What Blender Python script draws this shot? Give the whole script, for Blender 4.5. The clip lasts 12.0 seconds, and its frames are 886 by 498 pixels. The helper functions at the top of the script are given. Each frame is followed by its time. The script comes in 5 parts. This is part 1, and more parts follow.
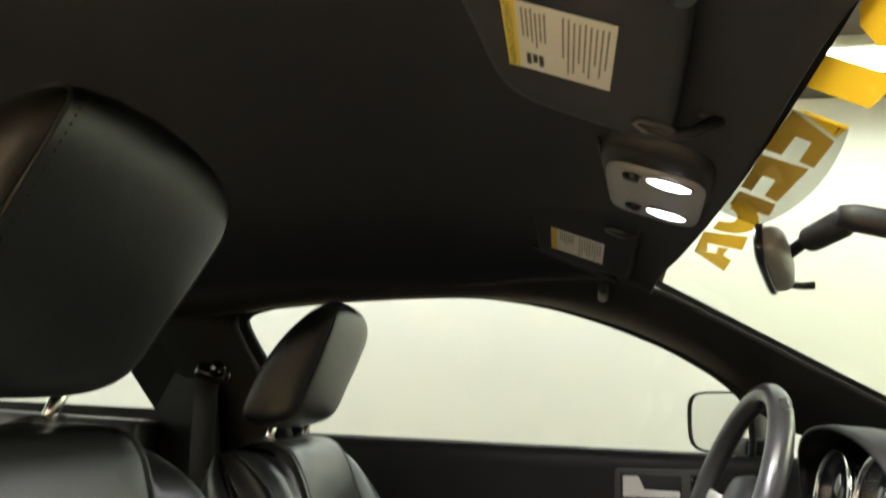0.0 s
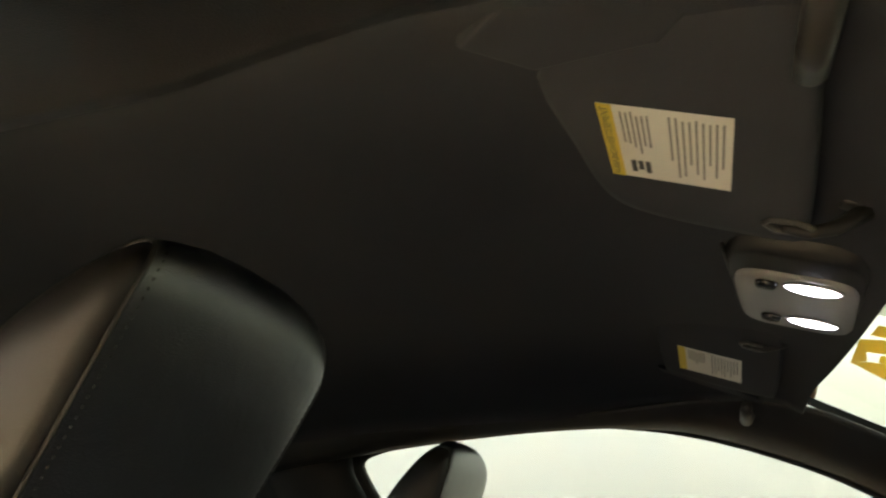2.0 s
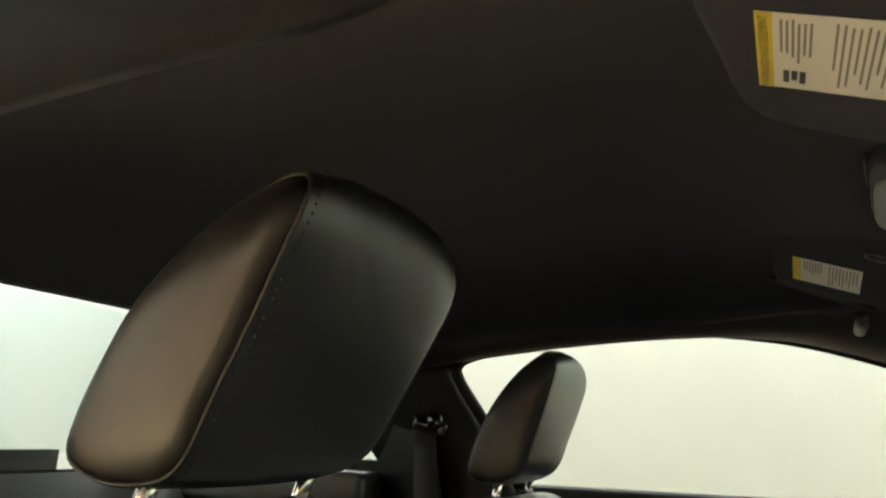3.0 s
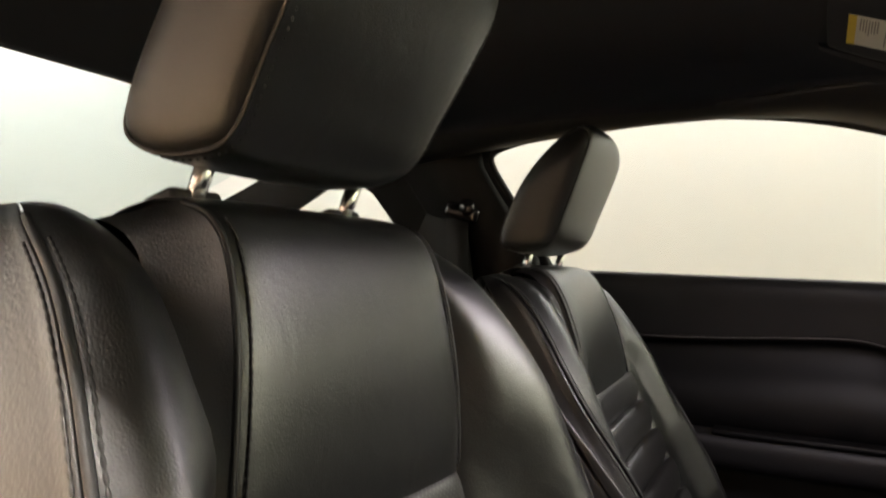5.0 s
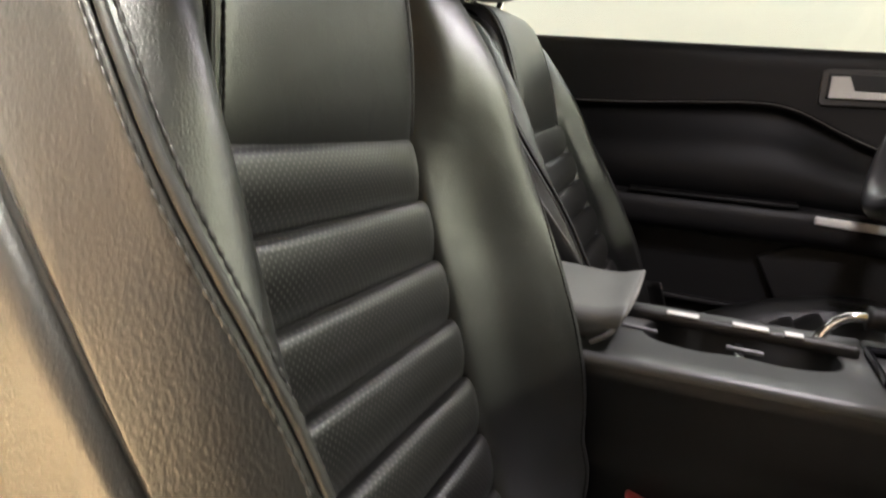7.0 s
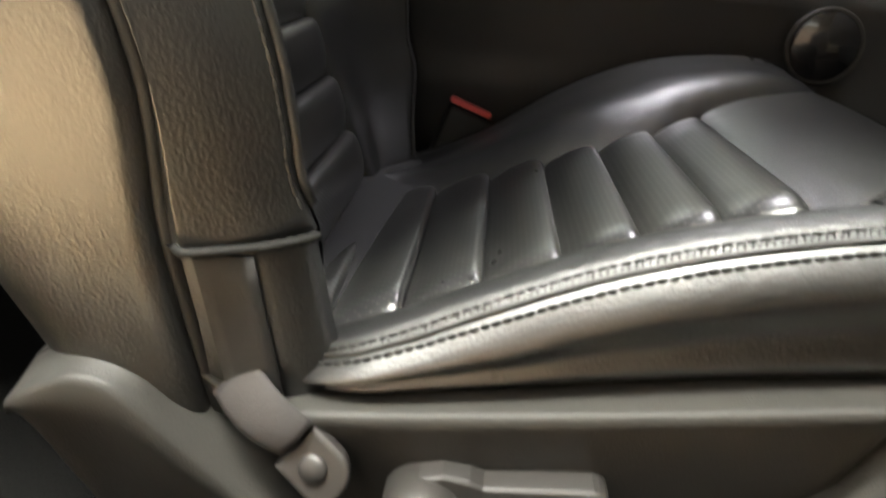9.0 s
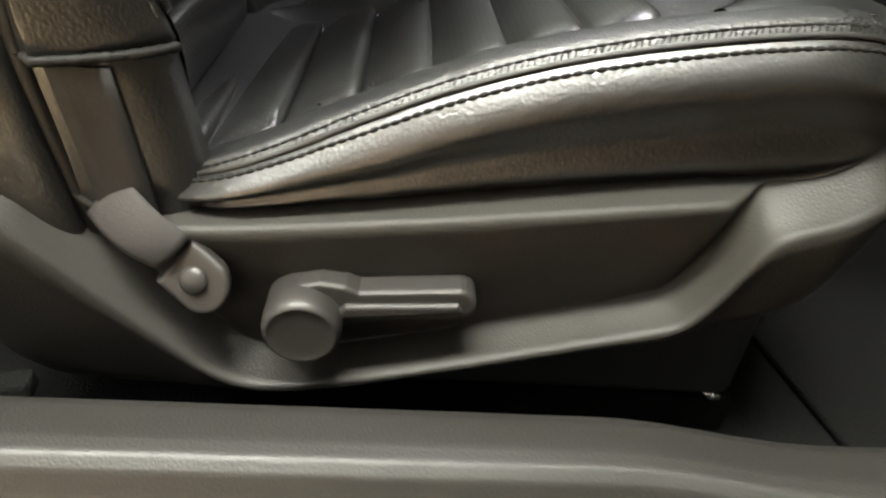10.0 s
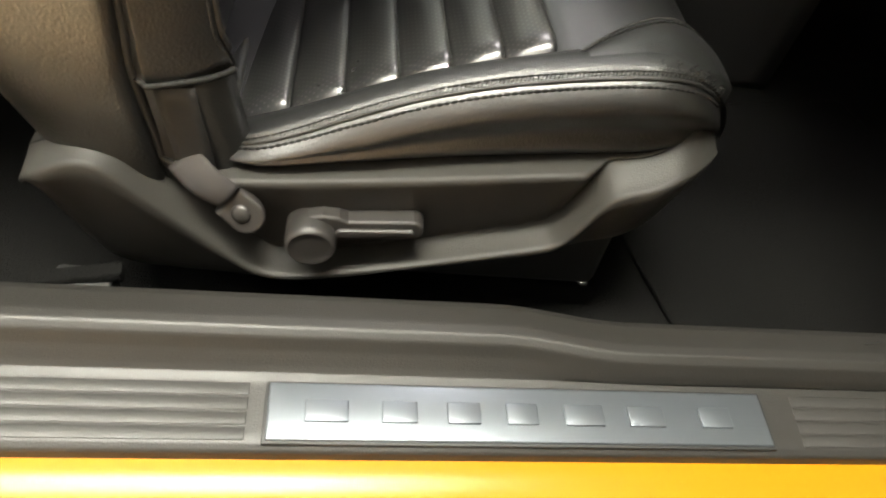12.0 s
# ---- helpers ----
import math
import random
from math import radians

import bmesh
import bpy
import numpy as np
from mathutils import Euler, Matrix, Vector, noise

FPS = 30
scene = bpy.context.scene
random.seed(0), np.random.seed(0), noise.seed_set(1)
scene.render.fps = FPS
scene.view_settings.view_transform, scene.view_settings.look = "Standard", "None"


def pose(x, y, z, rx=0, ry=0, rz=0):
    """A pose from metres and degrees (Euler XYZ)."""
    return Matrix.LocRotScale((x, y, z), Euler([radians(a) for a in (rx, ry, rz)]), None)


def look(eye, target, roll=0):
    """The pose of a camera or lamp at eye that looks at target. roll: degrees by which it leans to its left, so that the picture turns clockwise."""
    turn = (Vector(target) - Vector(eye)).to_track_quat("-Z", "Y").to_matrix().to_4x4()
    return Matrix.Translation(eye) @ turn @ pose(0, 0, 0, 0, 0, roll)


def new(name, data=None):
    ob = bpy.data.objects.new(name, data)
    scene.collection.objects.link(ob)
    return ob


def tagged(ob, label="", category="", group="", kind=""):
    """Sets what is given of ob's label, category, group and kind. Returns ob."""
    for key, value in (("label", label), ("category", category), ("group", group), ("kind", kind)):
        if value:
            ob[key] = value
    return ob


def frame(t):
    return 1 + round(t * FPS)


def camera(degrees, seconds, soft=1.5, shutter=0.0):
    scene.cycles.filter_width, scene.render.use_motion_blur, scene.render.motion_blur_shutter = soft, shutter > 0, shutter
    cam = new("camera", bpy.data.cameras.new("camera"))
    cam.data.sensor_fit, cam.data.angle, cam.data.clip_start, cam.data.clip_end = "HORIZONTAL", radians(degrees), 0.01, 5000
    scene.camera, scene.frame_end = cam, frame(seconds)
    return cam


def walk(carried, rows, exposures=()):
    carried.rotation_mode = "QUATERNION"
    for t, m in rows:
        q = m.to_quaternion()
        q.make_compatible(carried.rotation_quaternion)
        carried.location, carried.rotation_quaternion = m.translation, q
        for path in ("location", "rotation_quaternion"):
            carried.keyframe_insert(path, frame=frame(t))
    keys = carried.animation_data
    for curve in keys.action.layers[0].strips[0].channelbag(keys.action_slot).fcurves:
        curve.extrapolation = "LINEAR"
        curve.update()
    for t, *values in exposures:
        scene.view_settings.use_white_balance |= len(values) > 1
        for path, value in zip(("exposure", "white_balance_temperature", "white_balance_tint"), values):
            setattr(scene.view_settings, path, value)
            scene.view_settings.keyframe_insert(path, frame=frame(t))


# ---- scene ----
cam = camera(63.4, 12.0, 2.0, 0.4)
PATH = [
    (0, (0.502, -0.771, 1.072), (0.166, 1.153, 1.503), 2.5),
    (0.5, (0.528, -0.746, 1.075), (0.154, 1.105, 1.733), 1.7),
    (1, (0.535, -0.723, 1.076), (0.125, 1.079, 1.842), 0.8),
    (1.5, (0.517, -0.718, 1.081), (0.027, 1.048, 1.882), 0.6),
    (2, (0.496, -0.726, 1.089), (-0.122, 1.019, 1.846), 0.9),
    (2.5, (0.47, -0.735, 1.101), (-0.267, 1.009, 1.745), 1.4),
    (3, (0.456, -0.743, 1.102), (-0.373, 1.007, 1.602), 1.7),
    (4.8, (0.458, -0.749, 1.029), (-0.479, 1.016, 1.101), 2.9),
    (5, (0.444, -0.737, 1.016), (-0.465, 1.044, 1.05), 2.1),
    (5.5, (0.443, -0.732, 0.978), (-0.436, 1.063, 0.892), 2.4),
    (6, (0.439, -0.73, 0.952), (-0.395, 1.076, 0.744), 2.8),
    (6.5, (0.437, -0.743, 0.924), (-0.322, 1.077, 0.587), 3.6),
    (6.7, (0.434, -0.754, 0.918), (-0.287, 1.071, 0.531), 4.0),
    (8.3, (0.428, -0.814, 0.765), (0.135, 1.033, 0.056), 4.4),
    (8.5, (0.433, -0.827, 0.749), (0.197, 1.011, -0.003), 4.4),
    (9, (0.446, -0.852, 0.701), (0.35, 0.953, -0.154), 3.9),
    (9.5, (0.461, -0.872, 0.671), (0.49, 0.885, -0.284), 4.1),
    (10, (0.474, -0.878, 0.684), (0.623, 0.754, -0.462), 6.5),
    (10.5, (0.485, -0.908, 0.713), (0.736, 0.661, -0.501), 8.4),
    (11, (0.491, -0.95, 0.784), (0.827, 0.495, -0.558), 11.6),
    (11.5, (0.47, -0.992, 0.849), (0.823, 0.397, -0.547), 12.9),
    (12, (0.446, -0.996, 0.866), (0.757, 0.349, -0.58), 13.3),
]
walk(cam, [(t, look(eye, target, roll)) for t, eye, target, roll in PATH],
     exposures=[(0, 0.24, 6450, 5), (1.5, 0.26, 6250, 6), (3, 0.34, 6450, 4), (5, 0.22, 6750, 17), (6.7, 0.33, 6650, 12), (8.5, 0.46, 6450, 9), (9.5, 0.30, 6400, 8), (10.2, 0.12, 6450, 7), (12, -0.09, 6700, 8)])

# ---------------------------------------------------------------- light
world = bpy.data.worlds.new("world")
scene.world = world
world.use_nodes = True
world.node_tree.nodes["Background"].inputs[0].default_value = (0.9, 0.95, 1.0, 1)
world.node_tree.nodes["Background"].inputs[1].default_value = 0.01


def added_lamp(x, y, sx, sy, watts, tint, spread=170):
    lamp = bpy.data.lights.new("added_ceiling_light", "AREA")
    lamp.shape, lamp.size, lamp.size_y, lamp.energy, lamp.color = "RECTANGLE", sx, sy, watts, tint
    lamp.spread = radians(spread)
    ob = new("added_light_source", lamp)
    ob.matrix_world = pose(x, y, 3.28)
    return ob


WARM, COOL = (1.0, 0.98, 0.88), (0.92, 1.0, 0.95)
# No ceiling lamp is seen; all eight are added for walls and reflections.
LAMPS = [(0.5, 3.75, 8.0, 0.3, 92, (0.90, 0.98, 1.0)), (5.3, 1.3, 0.3, 4.6, 255, (0.96, 1.0, 0.80)), (-4.3, 1.3, 0.3, 4.6, 70, (0.86, 0.97, 1.0)), (-0.25, -1.15, 2.2, 0.3, 150, WARM, 90), (-1.1, -2.05, 1.8, 1.2, 360, (1.0, 0.90, 0.72), 36), (-0.9, -4.3, 2.8, 0.35, 260, (1.0, 0.92, 0.84), 60), (-3.8, -4.3, 1.8, 0.35, 190, (1.0, 0.92, 0.82), 60), (-4.6, -2.7, 0.35, 2.6, 230, (1.0, 0.93, 0.86), 60)]
for row in LAMPS:
    added_lamp(*row)

# the two map lights of the roof console
for ly in (-0.044, 0.066):
    bulb = bpy.data.lights.new("map_light_bulb", "SPOT")
    bulb.energy, bulb.spot_size, bulb.spot_blend, bulb.color, bulb.shadow_soft_size = 9.0, radians(145), 0.8, (0.99, 0.94, 1.0), 0.03
    bo = new("map_light_bulb", bulb)
    bo.matrix_world = look((0.612, ly, 1.288), (0.60, ly * 3.2, 0.5))


# ---------------------------------------------------------------- materials
def mat(name):
    m = bpy.data.materials.new(name)
    m.use_nodes = True
    return m, m.node_tree.nodes, m.node_tree.links, m.node_tree.nodes["Principled BSDF"]


def surface(name, colour, rough, grain=220.0, bump=0.25, vary=0.25, rough_vary=0.1, metal=0.0, spec=0.5, coat=0.0, depth=0.0006, large=6.0, detail="noise", stretch=(1, 1, 1), sheen=0.0, crease=0.0, coat_rough=0.06):
    """A procedural surface: two scales of variation in colour, gloss and relief."""
    m, nodes, links, b = mat(name)
    tc = nodes.new("ShaderNodeTexCoord")
    mp = nodes.new("ShaderNodeMapping")
    mp.inputs["Scale"].default_value = stretch
    links.new(tc.outputs["Object"], mp.inputs[0])
    big = nodes.new("ShaderNodeTexNoise")
    big.inputs["Scale"].default_value, big.inputs["Detail"].default_value = large, 5
    links.new(tc.outputs["Object"], big.inputs["Vector"])
    if detail == "voronoi":
        fine = nodes.new("ShaderNodeTexVoronoi")
        fine.feature = "DISTANCE_TO_EDGE"
        fine_out = fine.outputs["Distance"]
    else:
        fine = nodes.new("ShaderNodeTexNoise")
        fine.inputs["Detail"].default_value = 3
        fine_out = fine.outputs["Fac"]
    fine.inputs["Scale"].default_value = grain
    links.new(mp.outputs[0], fine.inputs["Vector"])
    ramp = nodes.new("ShaderNodeMix")
    ramp.data_type = "RGBA"
    ramp.inputs["A"].default_value = (*[c * (1 - vary) for c in colour], 1)
    ramp.inputs["B"].default_value = (*[min(1, c * (1 + vary)) for c in colour], 1)
    links.new(big.outputs["Fac"], ramp.inputs["Factor"])
    links.new(ramp.outputs["Result"], b.inputs["Base Color"])
    rr = nodes.new("ShaderNodeMapRange")
    rr.inputs["To Min"].default_value, rr.inputs["To Max"].default_value = rough - rough_vary, rough + rough_vary
    links.new(big.outputs["Fac"], rr.inputs["Value"])
    links.new(rr.outputs[0], b.inputs["Roughness"])
    bp = nodes.new("ShaderNodeBump")
    bp.inputs["Strength"].default_value, bp.inputs["Distance"].default_value = bump, depth
    links.new(fine_out, bp.inputs["Height"])
    links.new(bp.outputs[0], b.inputs["Normal"])
    if crease:
        soft = nodes.new("ShaderNodeTexNoise")
        soft.inputs["Scale"].default_value, soft.inputs["Detail"].default_value, soft.inputs["Distortion"].default_value = 34, 7, 1.0
        links.new(tc.outputs["Object"], soft.inputs["Vector"])
        wide = nodes.new("ShaderNodeBump")
        wide.inputs["Strength"].default_value, wide.inputs["Distance"].default_value = 0.6, crease
        links.new(soft.outputs["Fac"], wide.inputs["Height"])
        links.new(wide.outputs[0], bp.inputs["Normal"])
    b.inputs["Metallic"].default_value, b.inputs["Specular IOR Level"].default_value = metal, spec
    b.inputs["Coat Weight"].default_value, b.inputs["Coat Roughness"].default_value = coat, coat_rough
    b.inputs["Sheen Weight"].default_value = sheen
    return m


def perforated(name, colour, rough, pitch, dot, hole):
    """Leather with rows of small punched holes; the UV map is in metres."""
    m = surface(name, colour, rough, grain=520, bump=0.05, detail="voronoi", spec=1.0, coat=0.2, coat_rough=0.3)
    nodes, links, b = m.node_tree.nodes, m.node_tree.links, m.node_tree.nodes["Principled BSDF"]
    uv = nodes.new("ShaderNodeUVMap")
    sc = nodes.new("ShaderNodeVectorMath")
    sc.operation = "SCALE"
    sc.inputs["Scale"].default_value = 1 / pitch
    turn = nodes.new("ShaderNodeMapping")
    turn.inputs["Rotation"].default_value = (0, 0, radians(45))
    links.new(uv.outputs[0], turn.inputs[0])
    links.new(turn.outputs[0], sc.inputs[0])
    fr = nodes.new("ShaderNodeVectorMath")
    fr.operation = "FRACTION"
    links.new(sc.outputs[0], fr.inputs[0])
    ds = nodes.new("ShaderNodeVectorMath")
    ds.operation = "DISTANCE"
    ds.inputs[1].default_value = (0.5, 0.5, 0)
    links.new(fr.outputs[0], ds.inputs[0])
    lt = nodes.new("ShaderNodeMapRange")
    lt.inputs["From Min"].default_value, lt.inputs["From Max"].default_value = dot * 0.7, dot
    lt.inputs["To Min"].default_value, lt.inputs["To Max"].default_value = 1.0, 0.0
    links.new(ds.outputs["Value"], lt.inputs["Value"])
    old = b.inputs["Base Color"].links[0].from_socket
    mx = nodes.new("ShaderNodeMix")
    mx.data_type = "RGBA"
    mx.inputs["B"].default_value = (*hole, 1)
    links.new(lt.outputs[0], mx.inputs["Factor"])
    links.new(old, mx.inputs["A"])
    links.new(mx.outputs["Result"], b.inputs["Base Color"])
    return m


def thin_glass(name, tint, gloss):
    m, nodes, links, b = mat(name)
    out = nodes["Material Output"]
    tr = nodes.new("ShaderNodeBsdfTransparent")
    tr.inputs[0].default_value = (*tint, 1)
    gl = nodes.new("ShaderNodeBsdfGlossy")
    gl.inputs["Roughness"].default_value = 0.02
    mix = nodes.new("ShaderNodeMixShader")
    mix.inputs[0].default_value = gloss
    links.new(tr.outputs[0], mix.inputs[1])
    links.new(gl.outputs[0], mix.inputs[2])
    links.new(mix.outputs[0], out.inputs["Surface"])
    return m


def film_material(name, colour, through_light):
    """Coloured film on glass: part of the light from behind passes."""
    m, nodes, links, b = mat(name)
    b.inputs["Base Color"].default_value = (*colour, 1)
    b.inputs["Roughness"].default_value = 0.4
    tl = nodes.new("ShaderNodeBsdfTranslucent")
    tl.inputs[0].default_value = (*colour, 1)
    mix = nodes.new("ShaderNodeMixShader")
    mix.inputs[0].default_value = through_light
    links.new(b.outputs[0], mix.inputs[1])
    links.new(tl.outputs[0], mix.inputs[2])
    links.new(mix.outputs[0], nodes["Material Output"].inputs["Surface"])
    return m


def glowing(name, colour, strength):
    m, nodes, links, b = mat(name)
    b.inputs["Base Color"].default_value = (0.8, 0.8, 0.8, 1)
    b.inputs["Emission Color"].default_value = (*colour, 1)
    b.inputs["Emission Strength"].default_value = strength
    tc = nodes.new("ShaderNodeTexCoord")
    wv = nodes.new("ShaderNodeTexWave")
    wv.inputs["Scale"].default_value = 180
    links.new(tc.outputs["Object"], wv.inputs["Vector"])
    bp = nodes.new("ShaderNodeBump")
    bp.inputs["Strength"].default_value, bp.inputs["Distance"].default_value = 0.4, 0.001
    links.new(wv.outputs["Fac"], bp.inputs["Height"])
    links.new(bp.outputs[0], b.inputs["Normal"])
    return m


LEATHER = surface("black_leather", (0.0062, 0.0063, 0.0059), 0.35, grain=560, bump=0.5, detail="voronoi", depth=0.0006, rough_vary=0.06, spec=1.0, crease=0.0009, coat=0.15, coat_rough=0.28)
LEATHER_PUCKERED = surface("puckered_black_leather", (0.0065, 0.0066, 0.0062), 0.42, grain=460, bump=0.65, detail="voronoi", depth=0.0008, rough_vary=0.08, spec=0.9, crease=0.0020)
LEATHER_GRAINED = surface("grained_black_leather", (0.0065, 0.0060, 0.0054), 0.37, grain=440, bump=0.6, depth=0.0008, stretch=(1.2, 1.2, 0.8), rough_vary=0.05, spec=1.0, crease=0.0007, coat=0.15, coat_rough=0.3)
LEATHER_SATIN = surface("satin_black_leather", (0.010, 0.0097, 0.0095), 0.45, grain=500, bump=0.15, detail="voronoi", depth=0.0003, rough_vary=0.04, spec=0.55)
LEATHER_PERF = perforated("perforated_black_leather", (0.009, 0.009, 0.0086), 0.32, 0.0040, 0.24, (0.12, 0.117, 0.108))
LEATHER_PERF_FINE = perforated("finely_perforated_black_leather", (0.009, 0.009, 0.0087), 0.30, 0.0048, 0.20, (0.085, 0.083, 0.077))
PIPING = surface("leather_piping", (0.013, 0.0125, 0.0115), 0.5, grain=600, bump=0.3)
SEAM_LEATHER = surface("drawn_seam_leather", (0.010, 0.0097, 0.009), 0.65, grain=700, bump=0.3, spec=0.15)
THREAD = surface("black_thread", (0.011, 0.0105, 0.010), 0.7, grain=900, bump=0.4)
HEADLINER = surface("black_headliner_cloth", (0.0145, 0.0163, 0.0220), 0.95, grain=900, bump=0.5, vary=0.15, spec=0.15, depth=0.0008, sheen=0.05)
VISOR = surface("black_visor_vinyl", (0.027, 0.0285, 0.034), 0.8, grain=700, bump=0.35, spec=0.25)
TRIM = surface("black_trim_plastic", (0.014, 0.0134, 0.0136), 0.52, grain=520, bump=0.4, detail="voronoi", depth=0.0005, spec=0.35)
TRIM_SOFT = surface("soft_black_door_vinyl", (0.006, 0.0058, 0.0058), 0.5, grain=480, bump=0.35, detail="voronoi", depth=0.0005, spec=0.22)
TRIM_PILLAR = surface("satin_pillar_plastic", (0.018, 0.0174, 0.017), 0.55, grain=520, bump=0.3, detail="voronoi", depth=0.0004)
VALANCE = surface("grained_charcoal_plastic", (0.027, 0.0255, 0.023), 0.5, grain=420, bump=0.5, detail="voronoi", depth=0.0006, spec=0.2)
CONSOLE_SIDE = surface("smooth_black_plastic", (0.012, 0.0118, 0.012), 0.5, grain=650, bump=0.15)
SILL = surface("grey_sill_plastic", (0.0185, 0.0172, 0.0155), 0.45, grain=420, bump=0.45, detail="voronoi", depth=0.0005, vary=0.12, spec=0.35)
CARPET = surface("black_carpet", (0.0038, 0.0037, 0.0035), 0.95, grain=500, bump=0.9, depth=0.003, spec=0.1, vary=0.4)
CONSOLE = surface("satin_charcoal_plastic", (0.044, 0.044, 0.042), 0.42, grain=650, bump=0.15, spec=0.7)
CHROME = surface("polished_metal", (0.75, 0.75, 0.74), 0.12, grain=300, bump=0.02, metal=1.0, rough_vary=0.04)
BRUSHED = surface("brushed_aluminium", (0.145, 0.160, 0.178), 0.36, grain=500, bump=0.12, metal=0.75, stretch=(0.05, 1, 1), vary=0.04, rough_vary=0.05)
SILVER = surface("satin_silver_plastic", (0.74, 0.73, 0.69), 0.35, grain=300, bump=0.05, metal=0.1)
LAMP_GREY = surface("grey_lamp_bezel", (0.23, 0.23, 0.235), 0.5, grain=500, bump=0.2)
WHEEL_LEATHER = surface("smooth_wheel_leather", (0.030, 0.029, 0.030), 0.3, grain=500, bump=0.15)
YELLOW = surface("yellow_car_paint", (0.37, 0.138, 0.0042), 0.30, grain=900, bump=0.02, spec=0.25, vary=0.04, rough_vary=0.03)
# the yellow film browned for shade, where less light comes through
SHADED_FILM = film_material("shaded_yellow_film", (0.36, 0.20, 0.03), 0.5)
YELLOW_FILM = film_material("yellow_film", (0.62, 0.36, 0.02), 0.42)
GREY_WALL = surface("taupe_painted_wall", (0.11, 0.098, 0.088), 0.8, grain=60, bump=0.15, vary=0.08, large=1.5)
TAN_WALL = surface("tan_painted_wall", (0.34, 0.27, 0.21), 0.8, grain=60, bump=0.15, vary=0.08, large=1.5)
WHITE_WALL = surface("white_painted_wall", (0.68, 0.69, 0.65), 0.8, grain=60, bump=0.15, vary=0.03, large=1.5)
FLOOR_GREY = surface("tan_coated_floor", (0.20, 0.155, 0.098), 0.4, grain=40, bump=0.1, vary=0.15)
LABEL_WHITE = surface("printed_white_label", (0.72, 0.70, 0.62), 0.5, grain=200, bump=0.05, vary=0.05)
LABEL_YELLOW = surface("printed_yellow_label", (0.72, 0.55, 0.05), 0.5, grain=200, bump=0.05, vary=0.05)
INK = surface("black_ink", (0.04, 0.04, 0.04), 0.6, grain=200, bump=0.05)
INK_GREY = surface("grey_ink", (0.22, 0.21, 0.19), 0.6, grain=200, bump=0.05)
WEBBING = surface("taupe_belt_webbing", (0.021, 0.0178, 0.017), 0.8, grain=650, bump=0.7, stretch=(1, 1, 3), depth=0.0008)
WEBBING_DARK = surface("black_belt_webbing", (0.009, 0.0082, 0.0078), 0.7, grain=650, bump=0.7, stretch=(1, 1, 3), depth=0.0008)
LATCH = surface("satin_grey_plastic", (0.020, 0.018, 0.0165), 0.45, grain=500, bump=0.2)
RED = surface("red_release_button", (0.75, 0.12, 0.12), 0.4, grain=200, bump=0.05)
BLACK_GLOSS = surface("gloss_black_plastic", (0.012, 0.012, 0.013), 0.12, grain=200, bump=0.02)
RUBBER = surface("black_rubber", (0.009, 0.009, 0.009), 0.6, grain=300, bump=0.2)
SEAL = surface("grey_rubber_seal", (0.16, 0.15, 0.14), 0.6, grain=300, bump=0.2)
FRIT = surface("black_ceramic_frit", (0.010, 0.010, 0.010), 0.75, grain=200, bump=0.02, spec=0.15)
MIRROR, _n, _l, _b = mat("mirror_glass")
_b.inputs["Metallic"].default_value, _b.inputs["Roughness"].default_value = 1.0, 0.02
_b.inputs["Base Color"].default_value = (0.82, 0.82, 0.78, 1)
IVORY = surface("ivory_ball", (0.72, 0.68, 0.54), 0.25, grain=100, bump=0.02, coat=0.5)
GLASS = thin_glass("clear_glass", (0.95, 0.97, 0.94), 0.04)
GLASS_SCREEN = thin_glass("tinted_windscreen_glass", (0.88, 0.90, 0.80), 0.04)
GLASS_REAR = thin_glass("tinted_glass", (0.80, 0.88, 0.88), 0.05)
LENS = glowing("lit_lamp_lens", (0.98, 0.90, 1.0), 11.0)
LAMP_DIFFUSER = glowing("added_lamp_diffuser", (1.0, 0.98, 0.9), 6.0)


# ---------------------------------------------------------------- mesh helpers
V = Vector


def grid(f, us, vs, uv=None, close=False):
    """A quad sheet of f(u, v) over the given values; uv(u, v) gives metres for the UV map."""
    bm = bmesh.new()
    layer = bm.loops.layers.uv.new("UVMap")
    rows = [[bm.verts.new(f(u, v)) for u in us] for v in vs]
    n = len(us)
    for j in range(len(vs) - 1):
        for i in range(n if close else n - 1):
            k = (i + 1) % n
            face = bm.faces.new((rows[j][i], rows[j][k], rows[j + 1][k], rows[j + 1][i]))
            face.smooth = True
            if uv:
                for loop, (a, b) in zip(face.loops, ((i, j), (k, j), (k, j + 1), (i, j + 1))):
                    loop[layer].uv = uv(us[a], vs[b])
    return bm


def loft(rings, cap_first=False, cap_last=False, close=True):
    """Closed rings of equal length joined into a skin."""
    bm = bmesh.new()
    rows = [[bm.verts.new(p) for p in ring] for ring in rings]
    n = len(rows[0])
    for a, b in zip(rows, rows[1:]):
        for i in range(n if close else n - 1):
            k = (i + 1) % n
            bm.faces.new((a[i], a[k], b[k], b[i])).smooth = True
    if cap_first:
        bm.faces.new(rows[0][::-1]).smooth = True
    if cap_last:
        bm.faces.new(rows[-1]).smooth = True
    return bm


def steps(a, b, n):
    return [a + (b - a) * i / n for i in range(n + 1)]


